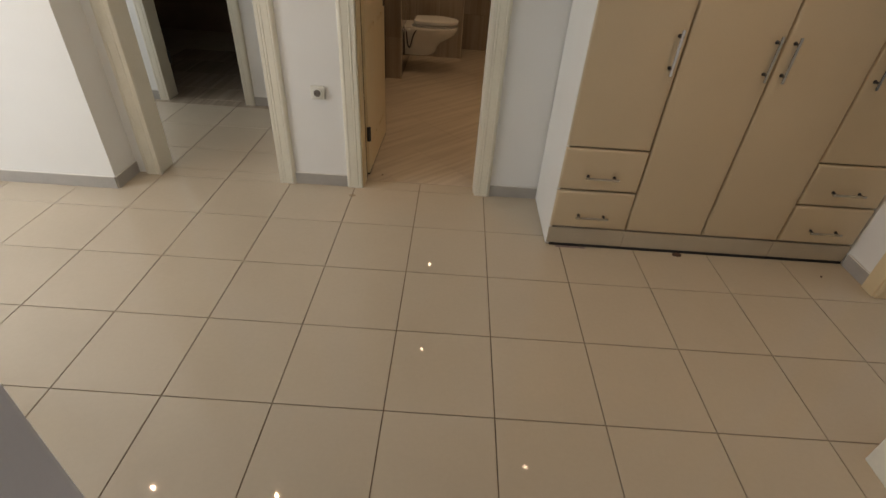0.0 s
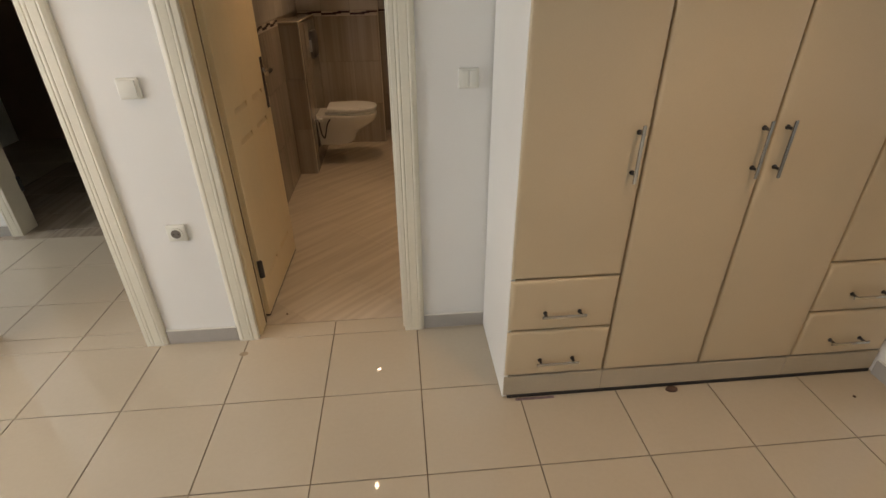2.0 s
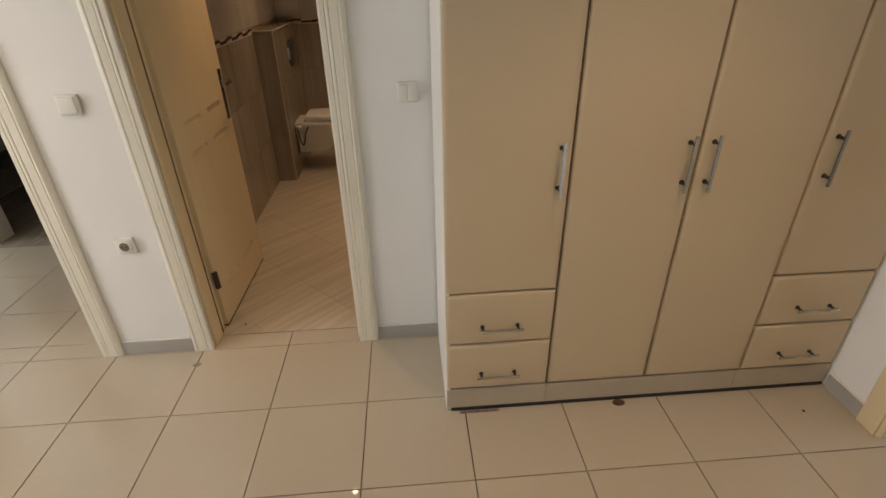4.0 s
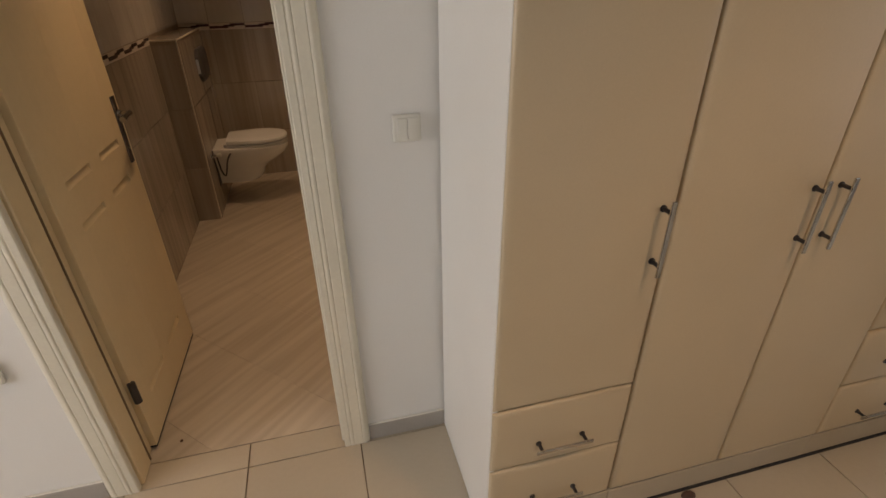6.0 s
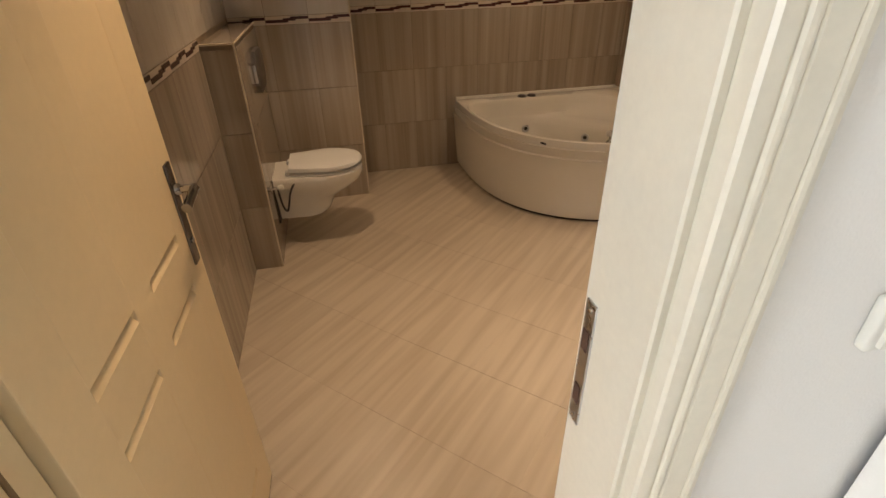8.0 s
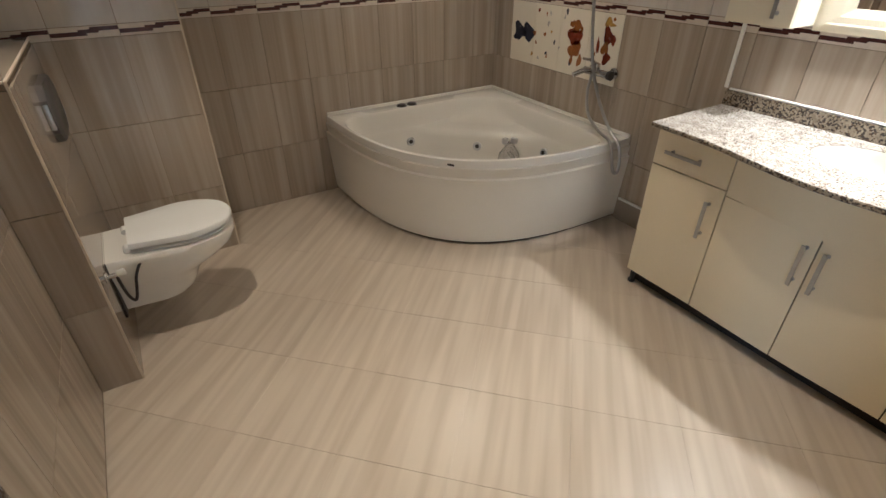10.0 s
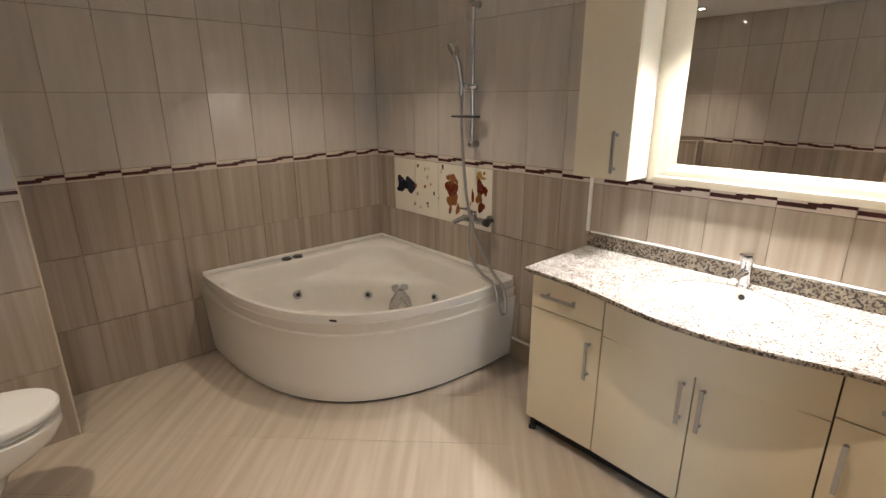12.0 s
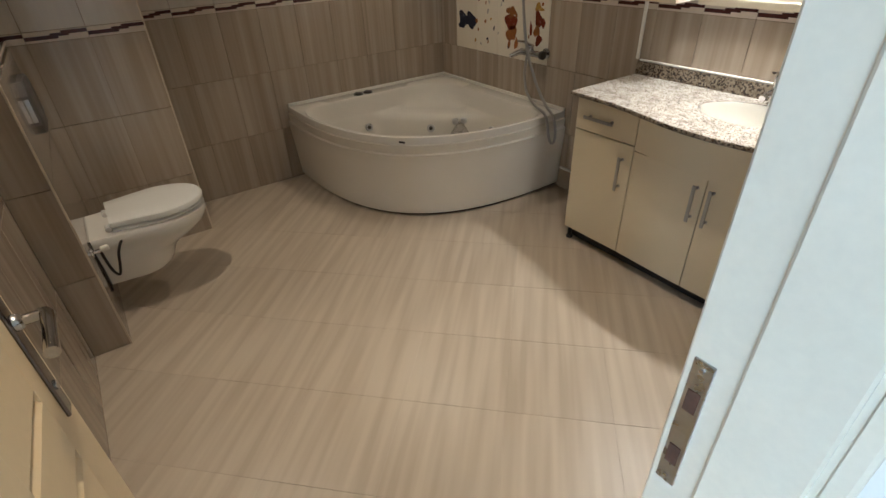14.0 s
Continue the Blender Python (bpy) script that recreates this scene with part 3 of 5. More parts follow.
for z in (0.28, 1.78):
    bm = B()
    lathe(bm, [(-0.045, 0.006), (-0.043, 0.013), (0.043, 0.013), (0.045, 0.006)], (DX1 + 0.003, 4.690, z), (0, 0, 1), 14)
    part("hinge", bm, M_DARKMETAL, door, "dark metal hinge", True)
bm = B()
box(bm, DX0 + 0.004, DX1 - 0.002, DY0 + 0.002, DY1 - 0.002, 0.003, 0.0125)
part("bottom_seal", bm, M_BLACK, door, "black bottom edge")
swing, hinge_at = Matrix.Rotation(radians(-1.1), 4, "Z"), Vector((DX1, DY0, 0))
door.matrix_world = Matrix.Translation(hinge_at) @ swing @ Matrix.Translation(ORIGIN[door] - hinge_at)

bm = B()
lathe(bm, [(-0.05, 0.005), (-0.048, 0.011), (0.048, 0.011), (0.05, 0.005)], (-2.012, 5.918, 0.31), (0, 0, 1), 12)
part("hinge", bm, M_DARKMETAL, far_frame, "dark metal hinge", True)

# ---- wardrobe ----
WX, WY, WTOP, COL = (0.878, 2.482), 4.03, 2.12, 0.401


def bar_handle(parent, place, out, along, length, posts=0.62, dark=True):
    """Flat bar on two dark posts: out is the front's normal, along the bar's direction."""
    p, o, d = Vector(place), Vector(out), Vector(along)
    s = o.cross(d)
    w = 0.006 if dark else 0.0078
    bm = B()
    ring = []
    for k in (-1, 1):
        c = p + d * (k * length / 2) + o * 0.030
        ring.append([c + s * w + o * 0.003, c - s * w + o * 0.003, c - s * w - o * 0.003, c + s * w - o * 0.003])
    loft(bm, ring)
    bmesh.ops.bevel(bm, geom=bm.edges[:], offset=0.0015, segments=2, affect="EDGES")
    h = part("handle", bm, M_BAR if dark else M_HANDLE, parent, "satin steel bar handle", True)
    for k in (-1, 1):
        bm = B()
        lathe(bm, [(0, 0.008), (0.003, 0.008), (0.004, 0.005), (0.024, 0.005), (0.027, 0.0058), (0.0325, 0.0058)], p + d * (k * length * posts / 2), o, 14)
        part("post", bm, M_DARKMETAL if dark else M_HANDLE, h, "", True)
    return h


ward = thing("wardrobe", (1.68, 4.27, 0), "tall cream four-door wardrobe with drawers at both ends", "wardrobe")
bm = B()
box(bm, WX[0], WX[0] + 0.018, WY + 0.006, HALL_N - 0.013, 0.004, WTOP, 0.002)
part("side_panel", bm, M_WARD_SIDE, ward, "white side panel")
bm = B()
box(bm, WX[1] - 0.018, WX[1], WY + 0.021, HALL_N - 0.013, 0.08, WTOP, 0.002)
part("side_panel", bm, M_WARD_SIDE, ward)
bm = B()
# carcass is coloured near-black so the seams between fronts read as shaded
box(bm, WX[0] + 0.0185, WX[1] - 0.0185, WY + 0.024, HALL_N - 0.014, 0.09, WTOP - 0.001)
part("body", bm, M_SHADOWGAP, ward, "inner carcass coloured as the shade between the fronts")
bm = B()
box(bm, WX[0] - 0.01, WX[1], WY - 0.008, HALL_N - 0.012, WTOP + 0.001, WTOP + 0.03, 0.003)
part("top_board", bm, M_WARD, ward)
for a, b in ((WX[0] + 0.002, 1.28), (1.281, 2.07), (2.071, WX[1])):
    bm = B()
    box(bm, a, b, WY + 0.002, WY + 0.022, 0.0155, 0.112, 0.002)
    part("plinth", bm, M_PLINTH, ward, "pale plinth board")
bm = B()
box(bm, WX[0] + 0.02, WX[1] - 0.004, WY - 0.001, WY + 0.014, 0.0, 0.015, 0.002)
part("plinth_seal", bm, M_BLACK, ward, "dark strip under the plinth")


def front(parent, name, x0, x1, z0, z1):
    """A foil-wrapped front with softly rounded edges."""
    bm = B()
    rings = [[(x0, WY + 0.02, z0), (x1, WY + 0.02, z0), (x1, WY + 0.02, z1), (x0, WY + 0.02, z1)]]
    for k in range(7):
        a = math.pi / 2 * k / 6
        i, y = 0.018 * (1 - math.cos(a)), WY - 0.004 + 0.012 * (1 - math.sin(a))
        rings.append([(x0 + i, y, z0 + i), (x1 - i, y, z0 + i), (x1 - i, y, z1 - i), (x0 + i, y, z1 - i)])
    loft(bm, rings)
    return part(name, bm, M_WARD, parent, "", True)


XS = [WX[0] + COL * i for i in range(5)]
g = 0.003
for i in range(4):
    x0, x1 = XS[i] + g, XS[i + 1] - g
    ends = i in (0, 3)
    d = front(ward, "door", x0, x1, 0.572 if ends else 0.122, WTOP - 0.004)
    hx = {0: x1 - 0.035, 1: x1 - 0.035, 2: x0 + 0.035, 3: x0 + 0.035}[i]
    bar_handle(d, (hx, WY - 0.004, 1.022), (0, -1, 0), (0, 0, 1), 0.185, 0.70)
    if ends:
        for z0, z1 in ((0.122, 0.337), (0.345, 0.565)):
            dr = front(ward, "drawer", x0, x1, z0, z1)
            bar_handle(dr, ((x0 + x1) / 2, WY - 0.004, (z0 + z1) / 2 - 0.03), (0, -1, 0), (1, 0, 0), 0.165, 0.78)
bm = B()
lathe(bm, [(0, 0.026), (0.006, 0.024), (0.010, 0.016), (0.012, 0.004)], (1.585, 4.008, 0.0005), (0, 0, 1), 14)
bmesh.ops.scale(bm, vec=(1, 0.62, 1), space=Matrix.Translation((-1.585, -4.016, 0)), verts=bm.verts[:])
solid("wood_chip", bm, M_STAIN, "small dark brown chip lying against the wardrobe plinth", "debris", smooth=True)
bm = B()
lathe(bm, [(0, 0.006), (0.003, 0.005), (0.004, 0.002)], (2.30, 3.90, 0.0005), (0, 0, 1), 8)
solid("crumb", bm, M_STAIN, "tiny dark crumb on the floor tiles", "debris", smooth=True)
bm = B()
lathe(bm, [(0, 0.006), (0.003, 0.005), (0.004, 0.002)], (-0.10, 4.70, 0.0005), (0, 0, 1), 8)
solid("crumb", bm, M_STAIN, "tiny dark crumb beside the bathroom door", "debris", smooth=True)
bm = B()
box(bm, 0.93, 1.09, 4.013, 4.027, 0.0002, 0.0012, 0.0003)
solid("tape_strip", bm, plain("purple_tape", (0.22, 0.15, 0.16), 0.6, spread=0.4, scale=60), "worn purple strip of tape stuck along the wardrobe foot", "tape")


# ---- switches and socket ----
def wall_plate(name, x, z, label, category, kind_of):
    t = thing(name, (x, HALL_N, z), label, category)
    bm = B()
    box(bm, x - 0.039, x + 0.039, HALL_N - 0.016, HALL_N, z - 0.037, z + 0.037, 0.006, 3)
    part("plate", bm, M_PLASTIC, t, "", True)
    if kind_of == "socket":
        bm = B()
        lathe(bm, [(0, 0.027), (0.006, 0.027), (0.007, 0.023), (0.0072, 0.021)], (x, HALL_N - 0.0155, z), (0, -1, 0), 28)
        cup = part("socket_ring", bm, M_PLASTIC, t, "", True)
        # flat discs: the shade inside well and pin holes is in their colour
        bm = B()
        lathe(bm, [(0, 0.0195), (0.001, 0.0195)], (x, HALL_N - 0.0222, z), (0, -1, 0), 28)
        part("socket_well", bm, plain("shaded_plastic", (0.16, 0.14, 0.12), 0.5), cup, "flat disc coloured as the shaded round well")
        for dx in (-0.0095, 0.0095):
            bm = B()
            lathe(bm, [(0, 0.003), (0.0006, 0.003)], (x + dx, HALL_N - 0.0233, z), (0, -1, 0), 10)
            part("pin_hole", bm, M_HOLE, cup)
    else:
        n = 2 if kind_of == "double" else 1
        w = 0.056 / n
        for k in range(n):
            bm = B()
            x0 = x - 0.028 + k * w
            box(bm, x0 + 0.0006, x0 + w - 0.0006, HALL_N - 0.0225, HALL_N - 0.012, z - 0.029, z + 0.029, 0.003, 2)
            part("rocker", bm, M_PLASTIC, t, "", True)


wall_plate("light_switch", 0.787, 1.166, "ivory double light switch on the wall beside the wardrobe", "switch", "double")
wall_plate("light_switch", -0.436, 1.160, "ivory single light switch above a socket", "switch", "single")
wall_plate("power_socket", -0.424, 0.578, "ivory round-pin power socket low on the wall", "socket", "socket")


# ---- recessed lamps ----
def downlight(x, y, z, label, r=0.042):
    t = thing("downlight", (x, y, z), label, "lamp", "recessed ceiling lamps")
    bm = B()
    lathe(bm, [(0, r), (0.004, r), (0.007, r * 0.86), (0.004, r * 0.72)], (x, y, z), (0, 0, -1), 24)
    part("ring", bm, M_CHROME, t, "", True)
    bm = B()
    lathe(bm, [(0, r * 0.40), (0.009, r * 0.40), (0.0095, r * 0.3)], (x, y, z), (0, 0, -1), 20)
    part("lens", bm, M_LAMP, t, "bright warm lens")


for x, y in HALL_SPOTS:
    downlight(x, y, HALL_TOP, "small round recessed lamp in the hall ceiling")
for x, y in BATH_SPOTS:
    downlight(x, y, BATH_TOP, "small round recessed lamp in the bathroom ceiling")
for y in MIRROR_SPOTS:
    downlight(2.36, y, 2.058, "small round lamp in the canopy above the mirror", 0.034)


# ---- toilet ----
TY = 7.12


def d_outline(length, width, z, x0=BOX_X, back=0.86, n=28):
    """A rounded D seen from above, flat against the wall at x0."""
    pts = []
    straight = length - width * 0.62
    for k in range(n + 1):
        a = -math.pi / 2 + math.pi * k / n
        pts.append((x0 + straight + width * 0.62 * math.cos(a), TY + width / 2 * math.copysign(abs(math.sin(a)) ** 0.92, math.sin(a)), z))
    pts.append((x0 + straight * 0.5, TY + width / 2 * (1 + back) / 2, z))
    pts.append((x0, TY + width / 2 * back, z))
    pts.append((x0, TY - width / 2 * back, z))
    pts.append((x0 + straight * 0.5, TY - width / 2 * (1 + back) / 2, z))
    return pts


toilet = thing("toilet", (BOX_X + 0.25, TY, 0.16), "white ceramic wall-hung toilet with a closed lid", "toilet")
bm = B()
loft(bm, [d_outline(l, w, z) for l, w, z in ((0.25, 0.19, 0.160), (0.285, 0.215, 0.165), (0.305, 0.225, 0.182), (0.32, 0.235, 0.21), (0.338, 0.25, 0.252),
                                             (0.38, 0.28, 0.288), (0.448, 0.32, 0.324), (0.505, 0.35, 0.366), (0.528, 0.358, 0.41), (0.525, 0.355, 0.431), (0.51, 0.343, 0.437))])
part("bowl", bm, M_CERAMIC, toilet, "glazed white bowl", True)
bm = B()
loft(bm, [d_outline(l, w, z, BOX_X + 0.105, 0.78) for l, w, z in ((0.404, 0.332, 0.440), (0.410, 0.339, 0.444), (0.410, 0.339, 0.451), (0.40, 0.328, 0.454))])
part("seat", bm, M_SEAT, toilet, "", True)
bm = B()
loft(bm, [d_outline(l, w, z, BOX_X + 0.102, 0.78) for l, w, z in ((0.415, 0.342, 0.463), (0.425, 0.352, 0.466), (0.427, 0.353, 0.480), (0.42, 0.345, 0.489), (0.38, 0.30, 0.495), (0.22, 0.15, 0.498))])
part("lid", bm, M_SEAT, toilet, "smooth white plastic lid", True)
for dy in (-0.09, 0.09):
    bm = B()
    lathe(bm, [(-0.022, 0.011), (-0.02, 0.013), (0.02, 0.013), (0.022, 0.011)], (BOX_X + 0.088, TY + dy, 0.450), (0, 1, 0), 14)
    part("hinge", bm, M_SEAT, toilet, "", True)
bm = B()
box(bm, BOX_X + 0.0005, BOX_X + 0.006, TY - 0.16, TY + 0.16, 0.165, 0.437, 0.002)
part("wall_gasket", bm, M_BLACK, toilet, "dark rubber gasket against the wall")
bm = B()
lathe(bm, [(0, 0.016), (0.006, 0.016), (0.010, 0.012)], (BOX_X + 0.13, TY - 0.141, 0.35), (0, -1, 0), 18)
part("side_cap", bm, M_DARKMETAL, toilet, "dark side fixing cap", True)

VY, VZ = 6.90, 0.415
valve = thing("angle_valve", (BOX_X, VY, VZ), "chrome angle valve with a white handle and a dark hose", "valve")
bm = B()
lathe(bm, [(0, 0.022), (0.004, 0.021), (0.008, 0.010), (0.035, 0.009)], (BOX_X, VY, VZ), (1, 0, 0), 18)
tube(bm, [(BOX_X + 0.03, VY, VZ), (BOX_X + 0.03, VY + 0.03, VZ - 0.01)], 0.008)
part("body", bm, M_CHROME, valve, "", True)
bm = B()
lathe(bm, [(0.035, 0.007), (0.04, 0.014), (0.062, 0.015), (0.068, 0.011)], (BOX_X, VY, VZ), (1, 0, 0.1), 12)
part("handle", bm, M_PLASTIC, valve, "white plastic handle", True)
bm = B()
tube(bm, [(BOX_X + 0.03, VY + 0.03, VZ - 0.01), (BOX_X + 0.032, VY + 0.036, VZ - 0.06), (BOX_X + 0.04, VY + 0.04, VZ - 0.13), (BOX_X + 0.058, VY + 0.044, VZ - 0.165), (BOX_X + 0.075, VY + 0.046, VZ - 0.12), (BOX_X + 0.09, VY + 0.05, VZ - 0.06), (BOX_X + 0.115, VY + 0.058, VZ - 0.015), (BOX_X + 0.14, VY + 0.07, VZ + 0.005)], 0.006, 10, 6)
part("hose", bm, M_DARKMETAL, valve, "dark braided hose", True)

flush = thing("flush_plate", (BOX_X, 7.31, 0.96), "dark grey flush plate with its lit side face in lighter grey", "flush plate")
bm = B()
outline = [(-0.155, -0.06), (-0.155, 0.06), (-0.10, 0.108), (0.10, 0.108), (0.155, 0.06), (0.155, -0.06), (0.10, -0.108), (-0.10, -0.108)]
loft(bm, [[Vector((BOX_X + d, 7.31 + f * a, 0.982 + f * b)) for a, b in outline] for d, f in ((0.0, 1.0), (0.022, 1.0), (0.030, 0.93))])
part("plate", bm, plain("dark_grey_plastic", (0.085, 0.08, 0.08), 0.32, spread=0.06, scale=20, bump=0.0), flush, "dark grey face", True)
# lighter block imitates light on the plate's side face
bm = B()
box(bm, BOX_X + 0.001, BOX_X + 0.018, 7.149, 7.158, 0.935, 1.03, 0.003, 2)
part("button", bm, M_STEEL, flush, "grey piece standing in for the lit side face", True)


# ---- corner bathtub ----
AX, AY, RIM = EAST - 0.004, NORTH - 0.004, 0.536


def tub_curve(a, z, n=56, power=3.0):
    """Front outline of the corner tub, from the north wall round to the east wall."""
    pts = []
    for k in range(n + 1):
        t = math.pi / 2 * k / n
        c, s = math.cos(t), math.sin(t)
        r = a / (abs(c) ** power + abs(s) ** power) ** (1 / power)
        pts.append(Vector((AX - r * c, AY - r * s, z)))
    return pts


def basin(scale, z, corner=0.86, n=96):
    """Inner outline of the basin, with a rounded seat towards the corner."""
    cx = cy = 0.70
    rad = []
    for k in range(n):
        t = 2 * math.pi * k / n
        r = 0.02
        while r < 1.3:
            dx, dy = cx + r * math.cos(t), cy + r * math.sin(t)
            out = dx < 0.13 or dy < 0.13 or dx + dy < corner or (max(dx, 0) ** 3 + max(dy, 0) ** 3) > 1.35 ** 3
            if out:
                break
            r += 0.005
        rad.append(r)
    for _ in range(5):
        rad = [(rad[k - 1] + 2 * rad[k] + rad[(k + 1) % n]) / 4 for k in range(n)]
    return [Vector((AX - cx - scale * rad[k] * math.cos(2 * math.pi * k / n), AY - cy - scale * rad[k] * math.sin(2 * math.pi * k / n), z)) for k in range(n)]


tub = thing("bathtub", (AX - 0.6, AY - 0.6, 0), "white acrylic corner whirlpool bathtub with a curved front panel", "bathtub")
bm = B()
loft(bm, [tub_curve(a, z) for a, z in ((1.345, 0.018), (1.360, 0.022), (1.3665, 0.097), (1.3657, 0.100), (1.3725, 0.177), (1.3717, 0.180), (1.3785, 0.257), (1.3777, 0.260), (1.3845, 0.337), (1.3837, 0.340),
                                       (1.391, 0.422), (1.391, 0.428), (1.388, 0.431), (1.379, 0.433), (1.377, 0.436), (1.382, 0.483), (1.382, 0.487), (1.378, 0.490), (1.366, 0.492))], False, False, closed=False)
part("front_panel", bm, M_APRON, tub, "curved ivory front panel with moulded ribs", True)
# near-black strip paints the shade of the gap at the tub's foot
bm = B()
loft(bm, [tub_curve(a, z) for a, z in ((1.30, 0.0), (1.34, 0.001), (1.34, 0.019))], False, False, closed=False)
part("foot_strip", bm, M_SHADOWGAP, tub, "dark strip put in as the shade under the panel")
bm = B()
n = 96
ring0, ring1 = [], basin(1.0, RIM, 0.42)
for k in range(n):
    t = 2 * math.pi * k / n
    d = Vector((-math.cos(t), -math.sin(t)))
    p = Vector((AX - 0.70, AY - 0.70))
    r = 0.0
    while True:
        q = p + d * r
        dx, dy = AX - q.x, AY - q.y
        if dx < 0.0 or dy < 0.0 or max(dx, 0) ** 3 + max(dy, 0) ** 3 > 1.373 ** 3:
            break
        r += 0.002
    q = p + d * r
    ring0.append(Vector((min(q.x, AX), min(q.y, AY), RIM)))


for tip in (Vector((AX - 1.372, AY, RIM)), Vector((AX, AY - 1.372, RIM)), Vector((AX, AY, RIM))):
    ring0[min(range(n), key=lambda k: (ring0[k] - tip).length)] = tip


def moved(ring, dz, toward=0.0):
    c = Vector((AX - 0.70, AY - 0.70, 0))
    return [Vector((p.x + (c.x - p.x) * toward, p.y + (c.y - p.y) * toward, p.z + dz)) for p in ring]


loft(bm, [moved(ring0, -0.052), moved(ring0, -0.006), moved(ring0, -0.0015, 0.0015), moved(ring0, 0, 0.005),
          ring1, basin(0.992, RIM - 0.004, 0.423), basin(0.985, RIM - 0.018, 0.43), basin(0.975, RIM - 0.06, 0.455), basin(0.965, RIM - 0.105, 0.50), basin(0.958, RIM - 0.128, 0.58), basin(0.953, RIM - 0.136, 0.72), basin(0.948, RIM - 0.142, 0.83), basin(0.942, RIM - 0.158, 0.875), basin(0.92, 0.34, 0.895), basin(0.87, 0.25, 0.90), basin(0.82, 0.19, 0.90), basin(0.74, 0.17, 0.90), basin(0.4, 0.16, 0.90)], False, True)
part("shell", bm, M_ACRYLIC, tub, "glossy white basin and rim", True)
for x0, x1, y0, y1 in ((AX - 1.372, AX, AY - 0.016, AY), (AX - 0.016, AX, AY - 1.372, AY - 0.017)):
    bm = B()
    box(bm, x0, x1, y0, y1, RIM - 0.004, RIM + 0.02, 0.006, 3)
    part("wall_upstand", bm, M_ACRYLIC, tub, "low white upstand along the wall", True)


def tub_jet(place, normal, r=0.030):
    bm = B()
    lathe(bm, [(-0.004, r), (0.006, r), (0.010, r * 0.85), (0.008, r * 0.6)], place, normal, 20)
    j = part("jet", bm, M_STEEL, tub, "grey metal whirlpool jet", True)
    bm = B()
    lathe(bm, [(0.004, r * 0.55), (0.012, r * 0.45), (0.013, r * 0.1)], place, normal, 14)
    part("nozzle", bm, M_DARKMETAL, j, "", True)


for p, d in JETS:
    tub_jet(p, d)
for dx in (-0.035, 0.035):
    bm = B()
    lathe(bm, [(0, 0.036), (0.004, 0.036), (0.006, 0.031), (0.013, 0.028), (0.016, 0.018)], (1.715 + dx * 1.15, 7.965, RIM), (0, 0, 1), 20)
    part("control_knob", bm, M_DARKMETAL, tub, "dark round control knob", True)
p = tub_curve(1.374, 0.508)[28]
bm = B()
box(bm, -0.028, 0.028, -0.002, 0.002, -0.006, 0.006, 0.001)
bmesh.ops.transform(bm, matrix=Matrix.Translation(p) @ Matrix.Rotation(math.atan2(-(tub_curve(1.389, 0.505)[26] - tub_curve(1.389, 0.505)[22]).y, -(tub_curve(1.389, 0.505)[26] - tub_curve(1.389, 0.505)[22]).x), 4, "Z"), verts=bm.verts[:])
part("badge", bm, M_DARKMETAL, tub, "small dark badge")

# clear plastic bag with fittings, left standing in the tub
bx, by, bz = BAG
bag = thing("plastic_bag", (bx, by, bz), "crumpled clear plastic bag with chrome fittings standing in the bathtub", "bag")
bm = B()
rings = []
for k, (h, r) in enumerate(((0.0, 0.045), (0.012, 0.075), (0.06, 0.085), (0.11, 0.074), (0.15, 0.045), (0.17, 0.034), (0.19, 0.042))):
    rings.append([Vector((bx + (r + 0.010 * noise.noise((9 * math.cos(a), 9 * math.sin(a), 40 * h))) * math.cos(a), by + (r * 0.8 + 0.008 * noise.noise((7 * math.sin(a), 9 * math.cos(a), 50 * h))) * math.sin(a), bz + h)) for a in (2 * math.pi * i / 22 for i in range(22))])
loft(bm, rings)
part("film", bm, M_BAG, bag, "crumpled clear film", True)
for dx in (-0.026, 0.026):
    bm = B()
    lathe(bm, [(0, 0.020), (0.008, 0.024), (0.03, 0.024), (0.034, 0.018)], (bx + dx, by - dx * 0.5, bz + 0.185), (0.15 * dx / 0.026, 0, 1), 16)
    part("fitting", bm, M_STEEL, bag, "round chrome fitting", True)
bm = B()
tube(bm, [(bx - 0.03, by, bz + 0.03), (bx + 0.03, by - 0.02, bz + 0.05), (bx, by, bz + 0.12)], 0.014, 10, 6)
part("fitting", bm, M_CHROME, bag, "chrome pipe fitting", True)

# ---- shower set over the tub ----
RX, RY = EAST - 0.045, 7.0
rail = thing("shower_rail", (EAST, RY, 1.32), "chrome shower rail with hand shower and soap shelf", "shower")
bm = B()
tube(bm, [(RX, RY, 1.30), (RX, RY, 2.11)], 0.011, 16)
part("rail", bm, M_CHROME, rail, "", True)
for z in (1.32, 2.09):
    bm = B()
    lathe(bm, [(0, 0.022), (0.01, 0.020), (0.02, 0.015), (0.045, 0.016), (0.062, 0.018), (0.066, 0.012)], (EAST, RY, z), (-1, 0, 0), 18)
    part("bracket", bm, M_CHROME, rail, "", True)
bm = B()
lathe(bm, [(-0.05, 0.014), (-0.046, 0.018), (0.03, 0.018), (0.034, 0.014)], (RX, RY + 0.012, 1.648), (0, 1, 0), 16)
lathe(bm, [(0, 0.017), (0.05, 0.014)], (RX, RY + 0.03, 1.648), (-0.6, 0.8, 0.2), 14)
part("slider", bm, M_CHROME, rail, "", True)
bm = B()
box(bm, RX - 0.065, RX + 0.012, RY - 0.055, RY + 0.115, 1.476, 1.487, 0.003, 2)
part("soap_shelf", bm, M_DARKMETAL, rail, "thin shelf across the rail", True)
bm = B()
